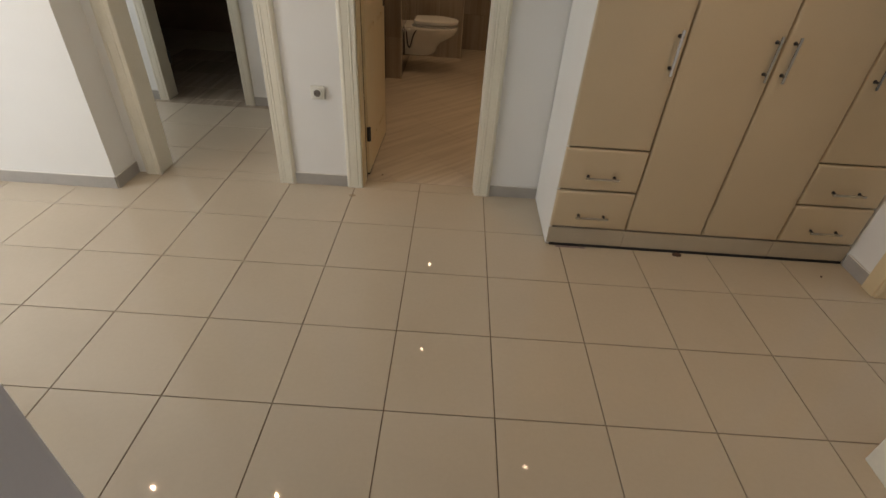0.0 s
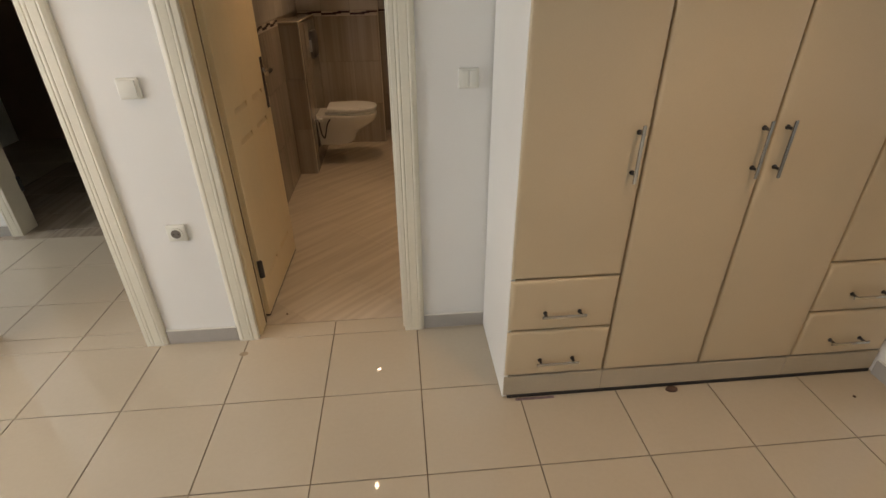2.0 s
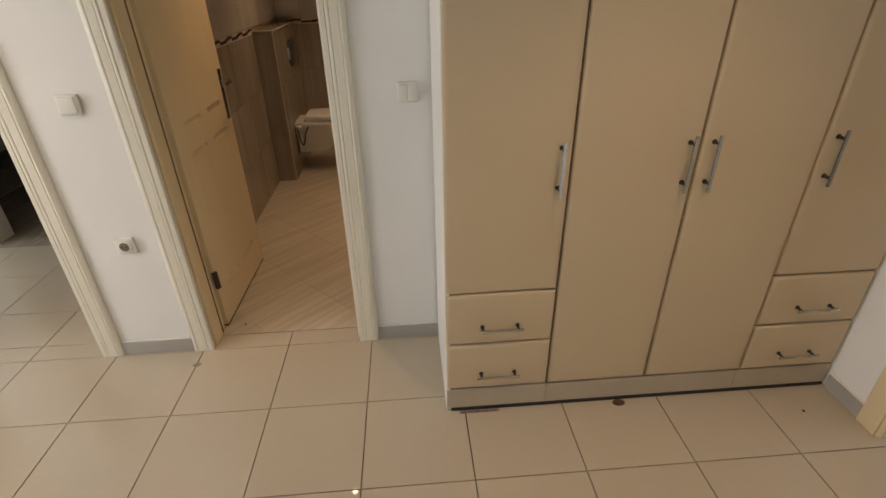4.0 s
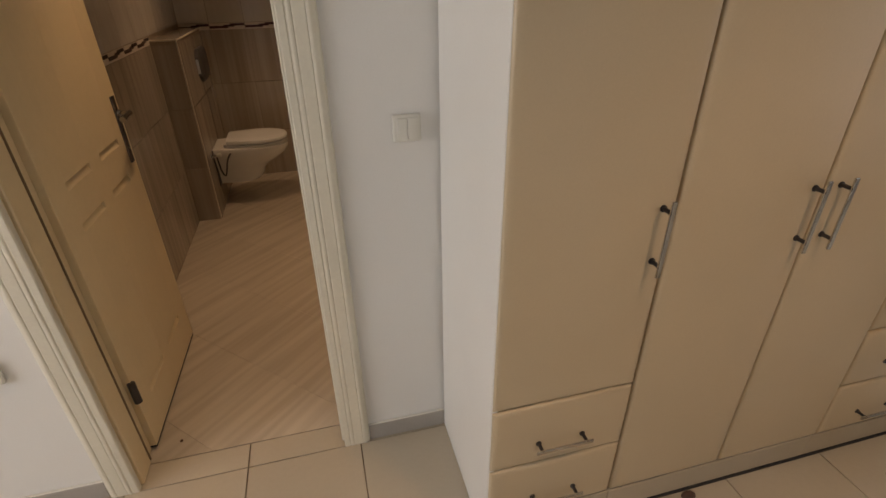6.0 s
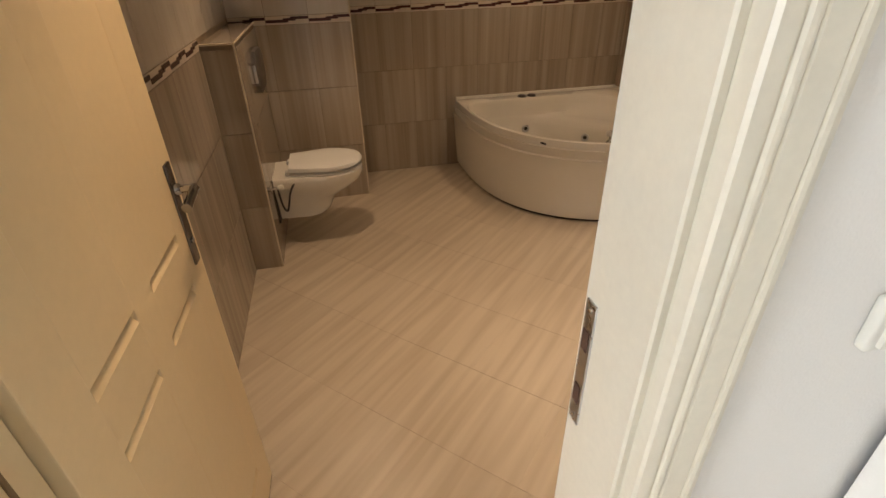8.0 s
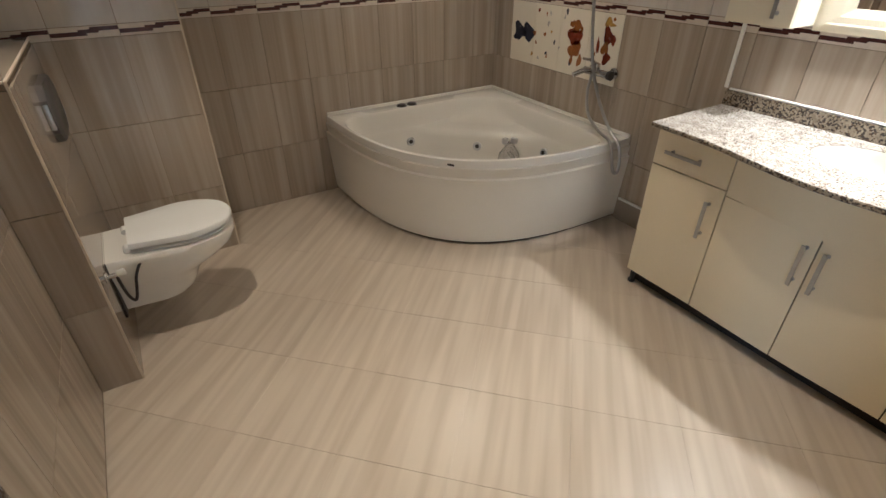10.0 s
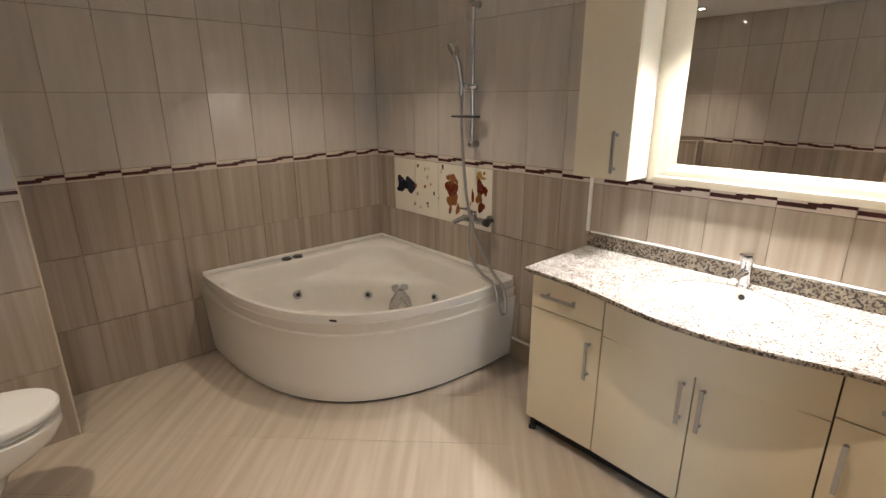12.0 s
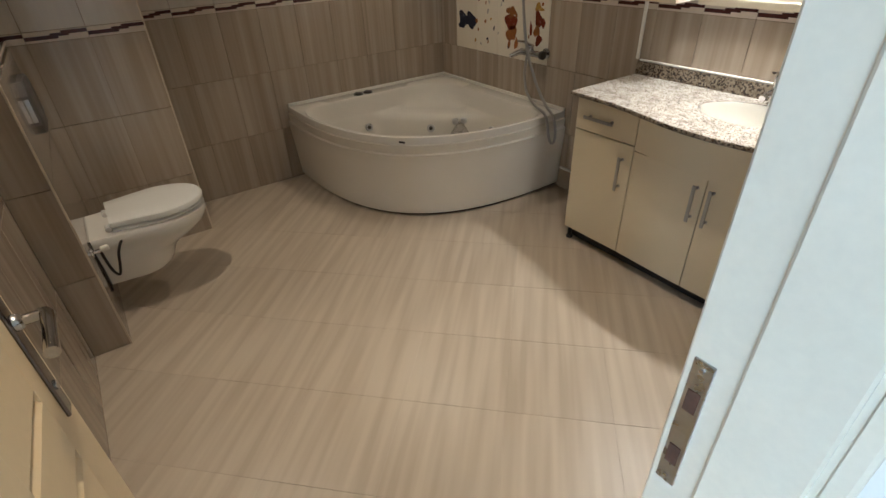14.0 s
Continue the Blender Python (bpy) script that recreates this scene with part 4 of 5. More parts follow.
tube(bm, [(RX - 0.045, RY + 0.050, 1.60), (RX - 0.045, RY + 0.050, 1.68), (RX - 0.055, RY + 0.056, 1.76), (RX - 0.070, RY + 0.075, 1.83)], [0.013, 0.014, 0.016, 0.020], 14)
lathe(bm, [(-0.024, 0.014), (-0.014, 0.036), (0.006, 0.043), (0.018, 0.043), (0.021, 0.036)], (RX - 0.074, RY + 0.082, 1.858), (-0.75, 0.35, -0.45), 24)
part("hand_shower", bm, M_CHROME, rail, "", True)

mixer = thing("bath_mixer", (EAST, 6.95, 0.86), "chrome wall-mounted bath mixer with two inlets", "tap")
MX, MZ = EAST - 0.065, 0.862
bm = B()
tube(bm, [(MX, 6.855, MZ), (MX, 7.045, MZ)], 0.020, 18)
tube(bm, [(MX, 6.98, MZ), (MX - 0.06, 7.0, MZ + 0.01), (MX - 0.12, 7.02, MZ - 0.012)], [0.018, 0.016, 0.014], 14)
part("body", bm, M_CHROME, mixer, "", True)
for y in (6.875, 7.03):
    bm = B()
    lathe(bm, [(0, 0.033), (0.008, 0.031), (0.014, 0.018), (0.065, 0.016)], (EAST, y, MZ), (-1, 0, 0), 20)
    part("inlet", bm, M_CHROME, mixer, "", True)
bm = B()
lathe(bm, [(0, 0.022), (0.03, 0.024), (0.04, 0.018)], (MX, 6.955, MZ + 0.012), (-0.2, 0, 1), 18)
tube(bm, [(MX - 0.004, 6.955, MZ + 0.048), (MX - 0.05, 6.965, MZ + 0.075), (MX - 0.10, 6.975, MZ + 0.085)], [0.010, 0.009, 0.007], 12)
part("lever", bm, M_CHROME, mixer, "", True)
bm = B()
lathe(bm, [(-0.012, 0.024), (-0.010, 0.026), (0.010, 0.026), (0.012, 0.020)], (MX, 6.848, MZ), (0, -1, 0), 20)
part("knob", bm, M_DARKMETAL, mixer, "dark end knob", True)
bm = B()
tube(bm, [(MX, 6.985, MZ - 0.018), (MX - 0.015, 6.985, 0.74), (MX - 0.05, 6.92, 0.63), (MX - 0.10, 6.78, 0.575), (MX - 0.13, 6.67, 0.558), (MX - 0.155, 6.615, 0.51), (MX - 0.165, 6.585, 0.44), (MX - 0.15, 6.575, 0.395),
          (MX - 0.12, 6.575, 0.40), (MX - 0.105, 6.590, 0.47), (MX - 0.10, 6.625, 0.548), (MX - 0.08, 6.72, 0.60), (MX - 0.06, 6.85, 0.74), (MX - 0.045, 6.96, 0.95), (RX - 0.05, 7.03, 1.3), (RX - 0.045, 7.05, 1.60)], 0.009, 10, 8)
part("hose", bm, M_HANDLE, mixer, "long grey metal shower hose", True)

# ---- vanity ----
VY0, VY1, VX = 4.668, 6.165, 2.035
SEAM1, SEAM2, MID = 5.80, 5.03, 5.42


def bow(y, depth):
    return depth * math.cos(math.pi / 2 * min(1, abs(y - MID) / (SEAM1 - MID))) ** 1.3 if SEAM2 < y < SEAM1 else 0.0


def bowed_front(name, parent, y0, y1, z0, z1, depth, label=""):
    bm = B()
    n = 14
    rings = []
    for k in range(n + 1):
        y = y0 + (y1 - y0) * k / n
        x = VX - bow(y, depth)
        rings.append([Vector((x, y, z0)), Vector((x, y, z1)), Vector((x + 0.018, y, z1)), Vector((x + 0.018, y, z0))])
    loft(bm, rings)
    bmesh.ops.bevel(bm, geom=[e for e in bm.edges if e.calc_face_angle(0) > 0.8], offset=0.002, segments=2, affect="EDGES")
    return part(name, bm, M_VANITY, parent, label, True)


def vanity_unit(y0, y1, label):
    t = thing("vanity_cabinet", ((VX + 2.5) / 2, (y0 + y1) / 2, 0.07), label, "bathroom cabinet", "vanity units")
    bm = B()
    box(bm, VX + 0.0195, EAST - 0.008, y0 + 0.001, y1 - 0.001, 0.078, 0.69 if y0 == SEAM2 else 0.833)
    part("body", bm, M_CARCASS, t, "inner carcass darkened to shade the gaps between fronts")
    return t


g = 0.0026
far = vanity_unit(SEAM1, VY1, "cream gloss vanity cabinet with one drawer beside the bathtub")
near = vanity_unit(VY0, SEAM2, "cream gloss vanity cabinet with one drawer beside the wall")
centre = vanity_unit(SEAM2, SEAM1, "cream gloss bowed double-door cabinet under the washbasin")
for t, y0, y1, hy in ((far, SEAM1, VY1, SEAM1 + 0.052), (near, VY0, SEAM2, SEAM2 - 0.045)):
    bm = B()
    box(bm, VX, VX + 0.018, y0 + g, y1 - g, 0.668, 0.833, 0.002, 2)
    d = part("drawer", bm, M_VANITY, t)
    bar_handle(d, (VX, (y0 + y1) / 2 + (0.025 if t is far else -0.005), 0.745), (-1, 0, 0), (0, 1, 0), 0.175, 0.74, False)
    bm = B()
    box(bm, VX, VX + 0.018, y0 + g, y1 - g, 0.078, 0.663, 0.002, 2)
    d = part("door", bm, M_VANITY, t)
    bar_handle(d, (VX, hy, 0.515), (-1, 0, 0), (0, 0, 1), 0.175, 0.80, False)
bowed_front("rail", centre, SEAM2 + g, SEAM1 - g, 0.648, 0.833, 0.05, "bowed blank front below the basin")
for y0, y1, hy in ((MID + g, SEAM1 - g, MID + 0.036), (SEAM2 + g, MID - g, MID - 0.036)):
    d = bowed_front("door", centre, y0, y1, 0.078, 0.643, 0.012)
    bar_handle(d, (VX - bow(hy, 0.012), hy, 0.515), (-1, 0, 0), (0, 0, 1), 0.175, 0.80, False)
for t, y in ((far, VY1 - 0.025), (far, SEAM1 + 0.03), (near, VY0 + 0.04), (near, SEAM2 - 0.03)):
    for x in (VX + 0.028 if y > 6.1 else VX + 0.12, EAST - 0.08):
        bm = B()
        lathe(bm, [(0, 0.019), (0.01, 0.019), (0.014, 0.012), (0.078, 0.012)], (x, y, 0), (0, 0, 1), 12)
        part("foot", bm, M_BLACK, t, "black plastic foot", True)
# board carries the dark of the toe recess in its colour
bm = B()
box(bm, VX + 0.055, VX + 0.07, VY0 + 0.02, VY1 - 0.02, 0.0, 0.077)
solid("kickboard", bm, M_SHADOWGAP, "recessed kickboard coloured as the shade under the vanity cabinets", "kickboard")

# granite worktop with a wavy front and an oval cut-out
SX, SY, SA, SB = 2.275, 5.44, 0.165, 0.215
bm = B()
edge = [(EAST - 0.004, VY1 + 0.02), (1.998, VY1 + 0.02)]
for k in range(1, 40):
    y = VY1 + 0.02 + (VY0 - 0.012 - VY1 - 0.02) * k / 40
    u = (y - MID) / 0.46
    edge.append((1.998 - 0.102 * math.exp(-(abs(u) ** 2.3) * 1.5), y))
edge += [(1.988, VY0 - 0.012), (EAST - 0.004, VY0 - 0.012)]
hole = [(SX + SA * math.cos(a), SY + SB * math.sin(a)) for a in (2 * math.pi * k / 48 for k in range(48))]
loops = []
for pts in (edge, hole):
    v = [bm.verts.new((x, y, 0.856)) for x, y in pts]
    loops += [bm.edges.new((v[i], v[(i + 1) % len(v)])) for i in range(len(v))]
bmesh.ops.triangle_fill(bm, use_beauty=True, edges=loops, use_dissolve=False)
bad = [f for f in bm.faces if ((f.calc_center_median().x - SX) / SA) ** 2 + ((f.calc_center_median().y - SY) / SB) ** 2 < 0.9]
bmesh.ops.delete(bm, geom=bad, context="FACES_ONLY")
r = bmesh.ops.extrude_face_region(bm, geom=bm.faces[:])
bmesh.ops.translate(bm, verts=[v for v in r["geom"] if isinstance(v, bmesh.types.BMVert)], vec=(0, 0, -0.020))
top = thing("worktop", ((1.99 + EAST) / 2, MID, 0.836), "speckled beige granite worktop with a wavy front edge", "worktop")
part("slab", bm, M_GRANITE, top, "polished speckled granite slab")
# darker granite strip puts in the shade of the edge below the lamps
bm = B()
lip = [Vector((x, y, 0)) for x, y in edge[1:-1]]
loft(bm, [[Vector((p.x + a, p.y, z)) for a, z in ((0.0005, 0.8365), (-0.003 - 0.0012 * noise.noise((p.y * 60, 0, 1)), 0.839), (-0.003 - 0.0015 * noise.noise((p.y * 55, 0, 7)), 0.851), (0.0005, 0.8555))] for p in lip])
part("front_edge", bm, M_GRANITE_DARK, top, "rough front edge strip, darkened as the side turned from the lamps")
bm = B()
box(bm, EAST - 0.022, EAST - 0.001, VY0 - 0.010, VY1 + 0.02, 0.8565, 0.925, 0.002)
splash = solid("backsplash", bm, M_GRANITE_DARK, "low brown speckled granite upstand behind the washbasin", "backsplash")
bm = B()
box(bm, EAST - 0.016, EAST - 0.0005, VY0 - 0.008, VY1 + 0.01, 0.9255, 0.934, 0.003)
part("sealant", bm, M_TRIM_WHITE, splash, "thick white sealant bead")

basin_thing = thing("washbasin", (SX, SY, 0.70), "white ceramic oval washbasin set under the worktop", "washbasin")
bm = B()
rings = []
for s, z in ((1.06, 0.8355), (0.988, 0.8358), (0.982, 0.8525), (0.97, 0.8535), (0.96, 0.850), (0.955, 0.835), (0.95, 0.815), (0.935, 0.79), (0.85, 0.75), (0.65, 0.715), (0.35, 0.70), (0.10, 0.697)):
    rings.append([Vector((SX + s * SA * math.cos(a), SY + s * SB * math.sin(a), z)) for a in (2 * math.pi * k / 48 for k in range(48))])
loft(bm, rings, False, True)
part("bowl", bm, M_CERAMIC, basin_thing, "", True)
bm = B()
lathe(bm, [(0, 0.022), (0.003, 0.022), (0.004, 0.014), (0.002, 0.010)], (SX, SY, 0.698), (0, 0, 1), 20)
part("drain", bm, M_CHROME, basin_thing, "", True)
bm = B()
lathe(bm, [(-0.004, 0.012), (0.004, 0.012), (0.005, 0.008)], (SX + SA * 0.945, SY - 0.01, 0.818), (-1, 0, 0.15), 16)
part("overflow", bm, M_DARKMETAL, basin_thing, "dark overflow hole", True)

tap = thing("basin_tap", (2.468, 5.44, 0.856), "chrome single-lever tap behind the washbasin", "tap")
bm = B()
lathe(bm, [(0, 0.027), (0.006, 0.027), (0.010, 0.023), (0.09, 0.022), (0.105, 0.024), (0.125, 0.023), (0.13, 0.016)], (2.462, 5.44, 0.856), (-0.06, 0, 1), 24)
tube(bm, [(2.455, 5.44, 0.915), (2.41, 5.44, 0.922), (2.36, 5.44, 0.920), (2.332, 5.44, 0.910)], [0.017, 0.015, 0.013, 0.013], 16)
part("body", bm, M_CHROME, tap, "", True)
bm = B()
loft(bm, [[Vector((2.466 - a, 5.44 + w * k, 0.985 + h + d)) for k, d in ((-1, 0), (1, 0), (1, 0.009), (-1, 0.009))] for a, w, h in ((-0.015, 0.016, 0), (0.02, 0.019, 0.004), (0.07, 0.013, 0.014), (0.095, 0.010, 0.018))])
bmesh.ops.bevel(bm, geom=bm.edges[:], offset=0.003, segments=2, affect="EDGES")
part("lever", bm, M_CHROME, tap, "", True)

# ---- mirror and wall cabinets ----
CX = 2.32


def wall_cabinet(y0, y1, hy, label):
    t = thing("wall_cabinet", ((CX + EAST) / 2, (y0 + y1) / 2, 1.238), label, "wall cabinet", "wall cabinets")
    bm = B()
    box(bm, CX + 0.0185, EAST - 0.0005, y0, y1, 1.238, 2.050, 0.001)
    part("body", bm, M_WHITEBOARD, t, "white cabinet body")
    bm = B()
    box(bm, CX, CX + 0.018, y0, y1, 1.238, 2.046, 0.0025, 2)
    d = part("door", bm, M_CABINET, t)
    bar_handle(d, (CX, hy, 1.360), (-1, 0, 0), (0, 0, 1), 0.18, 0.80, False)


wall_cabinet(5.912, 6.178, 5.975, "narrow cream wall cabinet beside the mirror and bathtub")
wall_cabinet(4.654, 4.888, 4.868, "narrow cream wall cabinet beside the mirror and wall")
bm = B()
box(bm, CX - 0.012, EAST - 0.0005, 4.654, 6.185, 2.058, 2.092, 0.003)
solid("light_canopy", bm, M_CABINET, "cream board above the mirror that carries two small lamps", "canopy")

MY0, MY1, MZ0, MZ1 = 4.969, 5.791, 1.309, 1.969
mir = thing("mirror", (2.49, 5.4, 1.22), "large wall mirror in a broad cream-white wooden frame", "mirror")
OY0, OY1, OZ0, OZ1 = 4.8885, 5.9115, 1.219, 2.056


def frame_bar(outer, inner):
    """One mitred side of the mirror frame between two outer and two inner corners."""
    bm = B()
    rings = []
    for (oy, oz), (iy, iz) in zip(outer, inner):
        def at(f, x):
            return Vector((x, oy + (iy - oy) * f, oz + (iz - oz) * f))
        rings.append([at(0, EAST - 0.001), at(0, 2.502), at(0.04, 2.498), at(0.12, 2.494), at(0.34, 2.494), at(0.40, 2.500), at(0.66, 2.501), at(0.72, 2.506), at(0.94, 2.509), at(1, 2.5115), at(1, EAST - 0.001)])
    loft(bm, rings)
    part("frame", bm, M_CABINET, mir, "", True)


oc = [(OY0, OZ0), (OY1, OZ0), (OY1, OZ1), (OY0, OZ1)]
ic = [(MY0, MZ0), (MY1, MZ0), (MY1, MZ1), (MY0, MZ1)]
for k in range(4):
    frame_bar((oc[k], oc[(k + 1) % 4]), (ic[k], ic[(k + 1) % 4]))
bm = B()
box(bm, 2.5135, 2.5185, MY0 - 0.006, MY1 + 0.006, MZ0 - 0.006, MZ1 + 0.006)
part("glass", bm, M_MIRROR, mir, "silvered mirror glass")

bm = B()
box(bm, EAST - 0.034, EAST - 0.0005, 4.772, 4.842, 1.110, 1.190, 0.006, 3)
plug = solid("wall_socket", bm, M_PLASTIC, "square ivory covered socket below the wall cabinet", "socket", smooth=True)
bm = B()
box(bm, EAST - 0.012, EAST - 0.0003, 6.186, 6.203, 0.93, 1.236, 0.003, 2)
solid("edge_profile", bm, M_TRIM_WHITE, "white vertical edge profile at the end of the worktop", "trim", kind="structure")
bm = B()
box(bm, EAST - 0.010, EAST - 0.0003, 6.19, 6.66, 0.0, 0.135, 0.001)
sk = solid("baseboard", bm, M_LOW, "tiled skirting between bathtub and vanity", "baseboard", kind="structure")
bm = B()
box(bm, EAST - 0.014, EAST - 0.0003, 6.19, 6.66, 0.1355, 0.150, 0.004, 2)
part("sealant", bm, M_TRIM_WHITE, sk, "white sealed top edge", True)
HX, HZ = 1.73, 1.125
hook = thing("towel_hook", (HX, NEAR, HZ - 0.03), "white ceramic towel hook on the tiled wall", "hook")
bm = B()
lathe(bm, [(0, 0.013), (0.004, 0.0125), (0.007, 0.008), (0.014, 0.007)], (HX, NEAR, HZ), (0, 1, 0), 20)
part("base", bm, M_CERAMIC, hook, "", True)
bm = B()
tube(bm, [(HX, NEAR + 0.012, HZ), (HX, NEAR + 0.019, HZ - 0.01), (HX, NEAR + 0.021, HZ - 0.026), (HX, NEAR + 0.018, HZ - 0.04)], [0.007, 0.008, 0.008, 0.005], 14, 0)
part("hook", bm, M_CERAMIC, hook, "", True)

# cream edge profiles on the outer corners of the tiling
for name, lo, hi in (("cistern box", (BOX_X - 0.007, BOX_Y - 0.001, 0), (BOX_X + 0.0015, BOX_Y + 0.007, BOX_Z + 0.001)),
                     ("cistern box ledge", (BOX_X - 0.007, BOX_Y + 0.0075, BOX_Z - 0.007), (BOX_X + 0.0015, CHASE_Y - 0.001, BOX_Z + 0.0015)),
                     ("ledge front", (WEST + 0.001, BOX_Y - 0.0012, BOX_Z - 0.007), (BOX_X - 0.0075, BOX_Y + 0.007, BOX_Z + 0.0015)),
                     ("pipe chase", (CHASE_X - 0.007, CHASE_Y - 0.0015, 0), (CHASE_X + 0.0015, CHASE_Y + 0.007, BATH_TOP - 0.002))):
    bm = B()
    box(bm, lo[0], hi[0], lo[1], hi[1], lo[2], hi[2], 0.0015)
    solid("edge_trim", bm, M_TRIM, "cream plastic edge profile along the tiled " + name, "trim", kind="structure")
# ---- tiles, one by one ----
TILE_MESH = {}


def tile_mesh(w, h, material, thick=0.007, chamfer=0.0005):
    key = (round(w, 4), round(h, 4), material.name, thick)
    if key not in TILE_MESH:
        bm = B()
        a, b, c = w / 2, h / 2, chamfer
        rings = [[(-a, -b, -thick), (a, -b, -thick), (a, b, -thick), (-a, b, -thick)], [(-a, -b, -c), (a, -b, -c), (a, b, -c), (-a, b, -c)],
                 [(-a + c, -b + c, 0), (a - c, -b + c, 0), (a - c, b - c, 0), (-a + c, b - c, 0)]]
        loft(bm, rings, False, True)
        TILE_MESH[key] = finish("tile", bm, material)
    return TILE_MESH[key]


def border_mesh(w, flip=False):
    key = (round(w, 4), "border")
    if key not in TILE_MESH:
        bm = B()
        a, b = w / 2, 0.0235
        box(bm, -a, a, -b, b, -0.007, 0, slot=0)
        u = [-a + w * f for f in (0.0, 0.52, 0.40, 0.70, 0.58, 1.0)]
        for (u0, u1, v0, v1) in ((u[0], u[1], -0.013, 0.004), (u[2], u[3], -0.004, 0.011), (u[4], u[5], 0.003, 0.019)):
            box(bm, u0, u1, v0, v1, -0.001, 0.0012 + 0.0002 * (v0 > -0.01), slot=1)
        TILE_MESH[key] = finish("border_tile", bm, [M_BORDER_LIGHT, M_BORDER_DARK])
    return TILE_MESH[key]


def set_piece(mesh, parent, m, name="tile"):
    ob = new(name, mesh)
    ob.parent = parent
    ob.matrix_basis = Matrix.Translation(-ORIGIN[parent]) @ m
    return ob


def spans(lines, lo, hi):
    cuts = sorted({lo, hi, *[x for x in lines if lo + 0.012 < x < hi - 0.012]})
    return list(zip(cuts, cuts[1:]))


ROWS = [(0, 0.385), (0.385, 0.785), (0.785, 1.175), (1.175, 1.225), (1.225, 1.62), (1.62, 2.015), (2.015, BATH_TOP)]
J = 0.0028   # joint width


def tile_wall(parent, origin, right, normal, lines, lo, hi, z0=0.0, z1=BATH_TOP, special=None):
    """Tiles on a wall: origin plus u along right plus z up; lines are the joints in u."""
    right, normal, up = Vector(right), Vector(normal), Vector((0, 0, 1))
    turn = Matrix((right, up, normal)).transposed().to_4x4()
    for u0, u1 in spans(lines, lo, hi):
        for r, (a, b) in enumerate(ROWS):
            a, b = max(a, z0), min(b, z1)
            if b - a < 0.01:
                continue
            c = Vector(origin) + right * ((u0 + u1) / 2) + up * ((a + b) / 2)
            m = Matrix.Translation(c) @ turn
            if r == 3 and b - a > 0.045:
                set_piece(border_mesh(u1 - u0 - J), parent, m, "border_tile")
            else:
                mat = M_LOW if r < 4 else M_UP
                if special:
                    mat = special(r, (u0 + u1) / 2) or mat
                set_piece(tile_mesh(u1 - u0 - J, b - a - J, mat), parent, m)


def steps(start, step, lo, hi):
    k = math.floor((lo - start) / step)
    out = []
    while start + k * step < hi + step:
        out.append(start + k * step)
        k += 1
    return out


tile_wall(wall_north, (0, NORTH, 0), (1, 0, 0), (0, -1, 0), steps(1.077, 0.25, 0, 3), CHASE_X, EAST)
PANEL_Y0, PANEL_Y1 = 6.866, 7.846
tile_wall(wall_east, (EAST, 0, 0), (0, -1, 0), (-1, 0, 0), [-y for y in steps(7.846, 0.245, 4.6, 8.1)], -NORTH, -NEAR,
          special=lambda r, u: M_DECOR if r == 2 and PANEL_Y0 < -u < PANEL_Y1 else None)
tile_wall(wall_west, (WEST, 0, 0), (0, 1, 0), (1, 0, 0), steps(6.74, 0.25, 4.6, 7.7), NEAR, BOX_Y)
tile_wall(wall_west, (WEST, 0, 0), (0, 1, 0), (1, 0, 0), steps(6.74, 0.25, 4.6, 7.7), BOX_Y, CHASE_Y, z0=BOX_Z + 0.025)
tile_wall(wall_chase, (0, CHASE_Y, 0), (1, 0, 0), (0, -1, 0), steps(0.378, 0.2555, -0.4, 0.4), WEST, CHASE_X)
tile_wall(wall_chase, (CHASE_X, 0, 0), (0, 1, 0), (1, 0, 0), steps(7.618, 0.25, 7.6, 8.1), CHASE_Y, NORTH)
tile_wall(wall_box, (0, BOX_Y, 0), (1, 0, 0), (0, -1, 0), [], WEST, BOX_X, z1=1.1745)
tile_wall(wall_box, (BOX_X, 0, 0), (0, 1, 0), (1, 0, 0), steps(6.74, 0.25, 6.7, 7.7), BOX_Y, CHASE_Y, z1=1.1745)
set_piece(tile_mesh(BOX_X - WEST, CHASE_Y - BOX_Y, M_LOW), wall_box, Matrix.Translation(((BOX_X + WEST) / 2, (CHASE_Y + BOX_Y) / 2, BOX_Z)), "ledge_tile")
for a, b, t0, t1 in ((-EAST, -DOOR_R - F, 0, BATH_TOP), (-DOOR_L + F, -WEST, 0, BATH_TOP), (-DOOR_R - F, -DOOR_L + F, DOOR_H + F, BATH_TOP)):
    tile_wall(wall_near, (0, NEAR, 0), (-1, 0, 0), (0, 1, 0), steps(-2.525, 0.25, -2.6, 0.5), a, b, t0, t1)

# printed shapes on the decor panel: soft blots and small marks
rnd = random.Random(5)


def blot(y, z, ry, rz, material, seed):
    bm = B()
    n = 22
    r = random.Random(seed)
    ph = [r.uniform(0, 6.3) for _ in range(3)]
    ring = []
    for k in range(n):
        a = 2 * math.pi * k / n
        q = 1 + 0.20 * math.sin(2 * a + ph[0]) + 0.14 * math.sin(3 * a + ph[1]) + 0.08 * math.sin(5 * a + ph[2])
        ring.append((EAST, y + ry * q * math.cos(a), z + rz * q * math.sin(a)))
    loft(bm, [[Vector(p) for p in ring], [Vector((p[0] - 0.0008, p[1], p[2])) for p in ring]], False, True)
    part("print_mark", bm, material, wall_east)


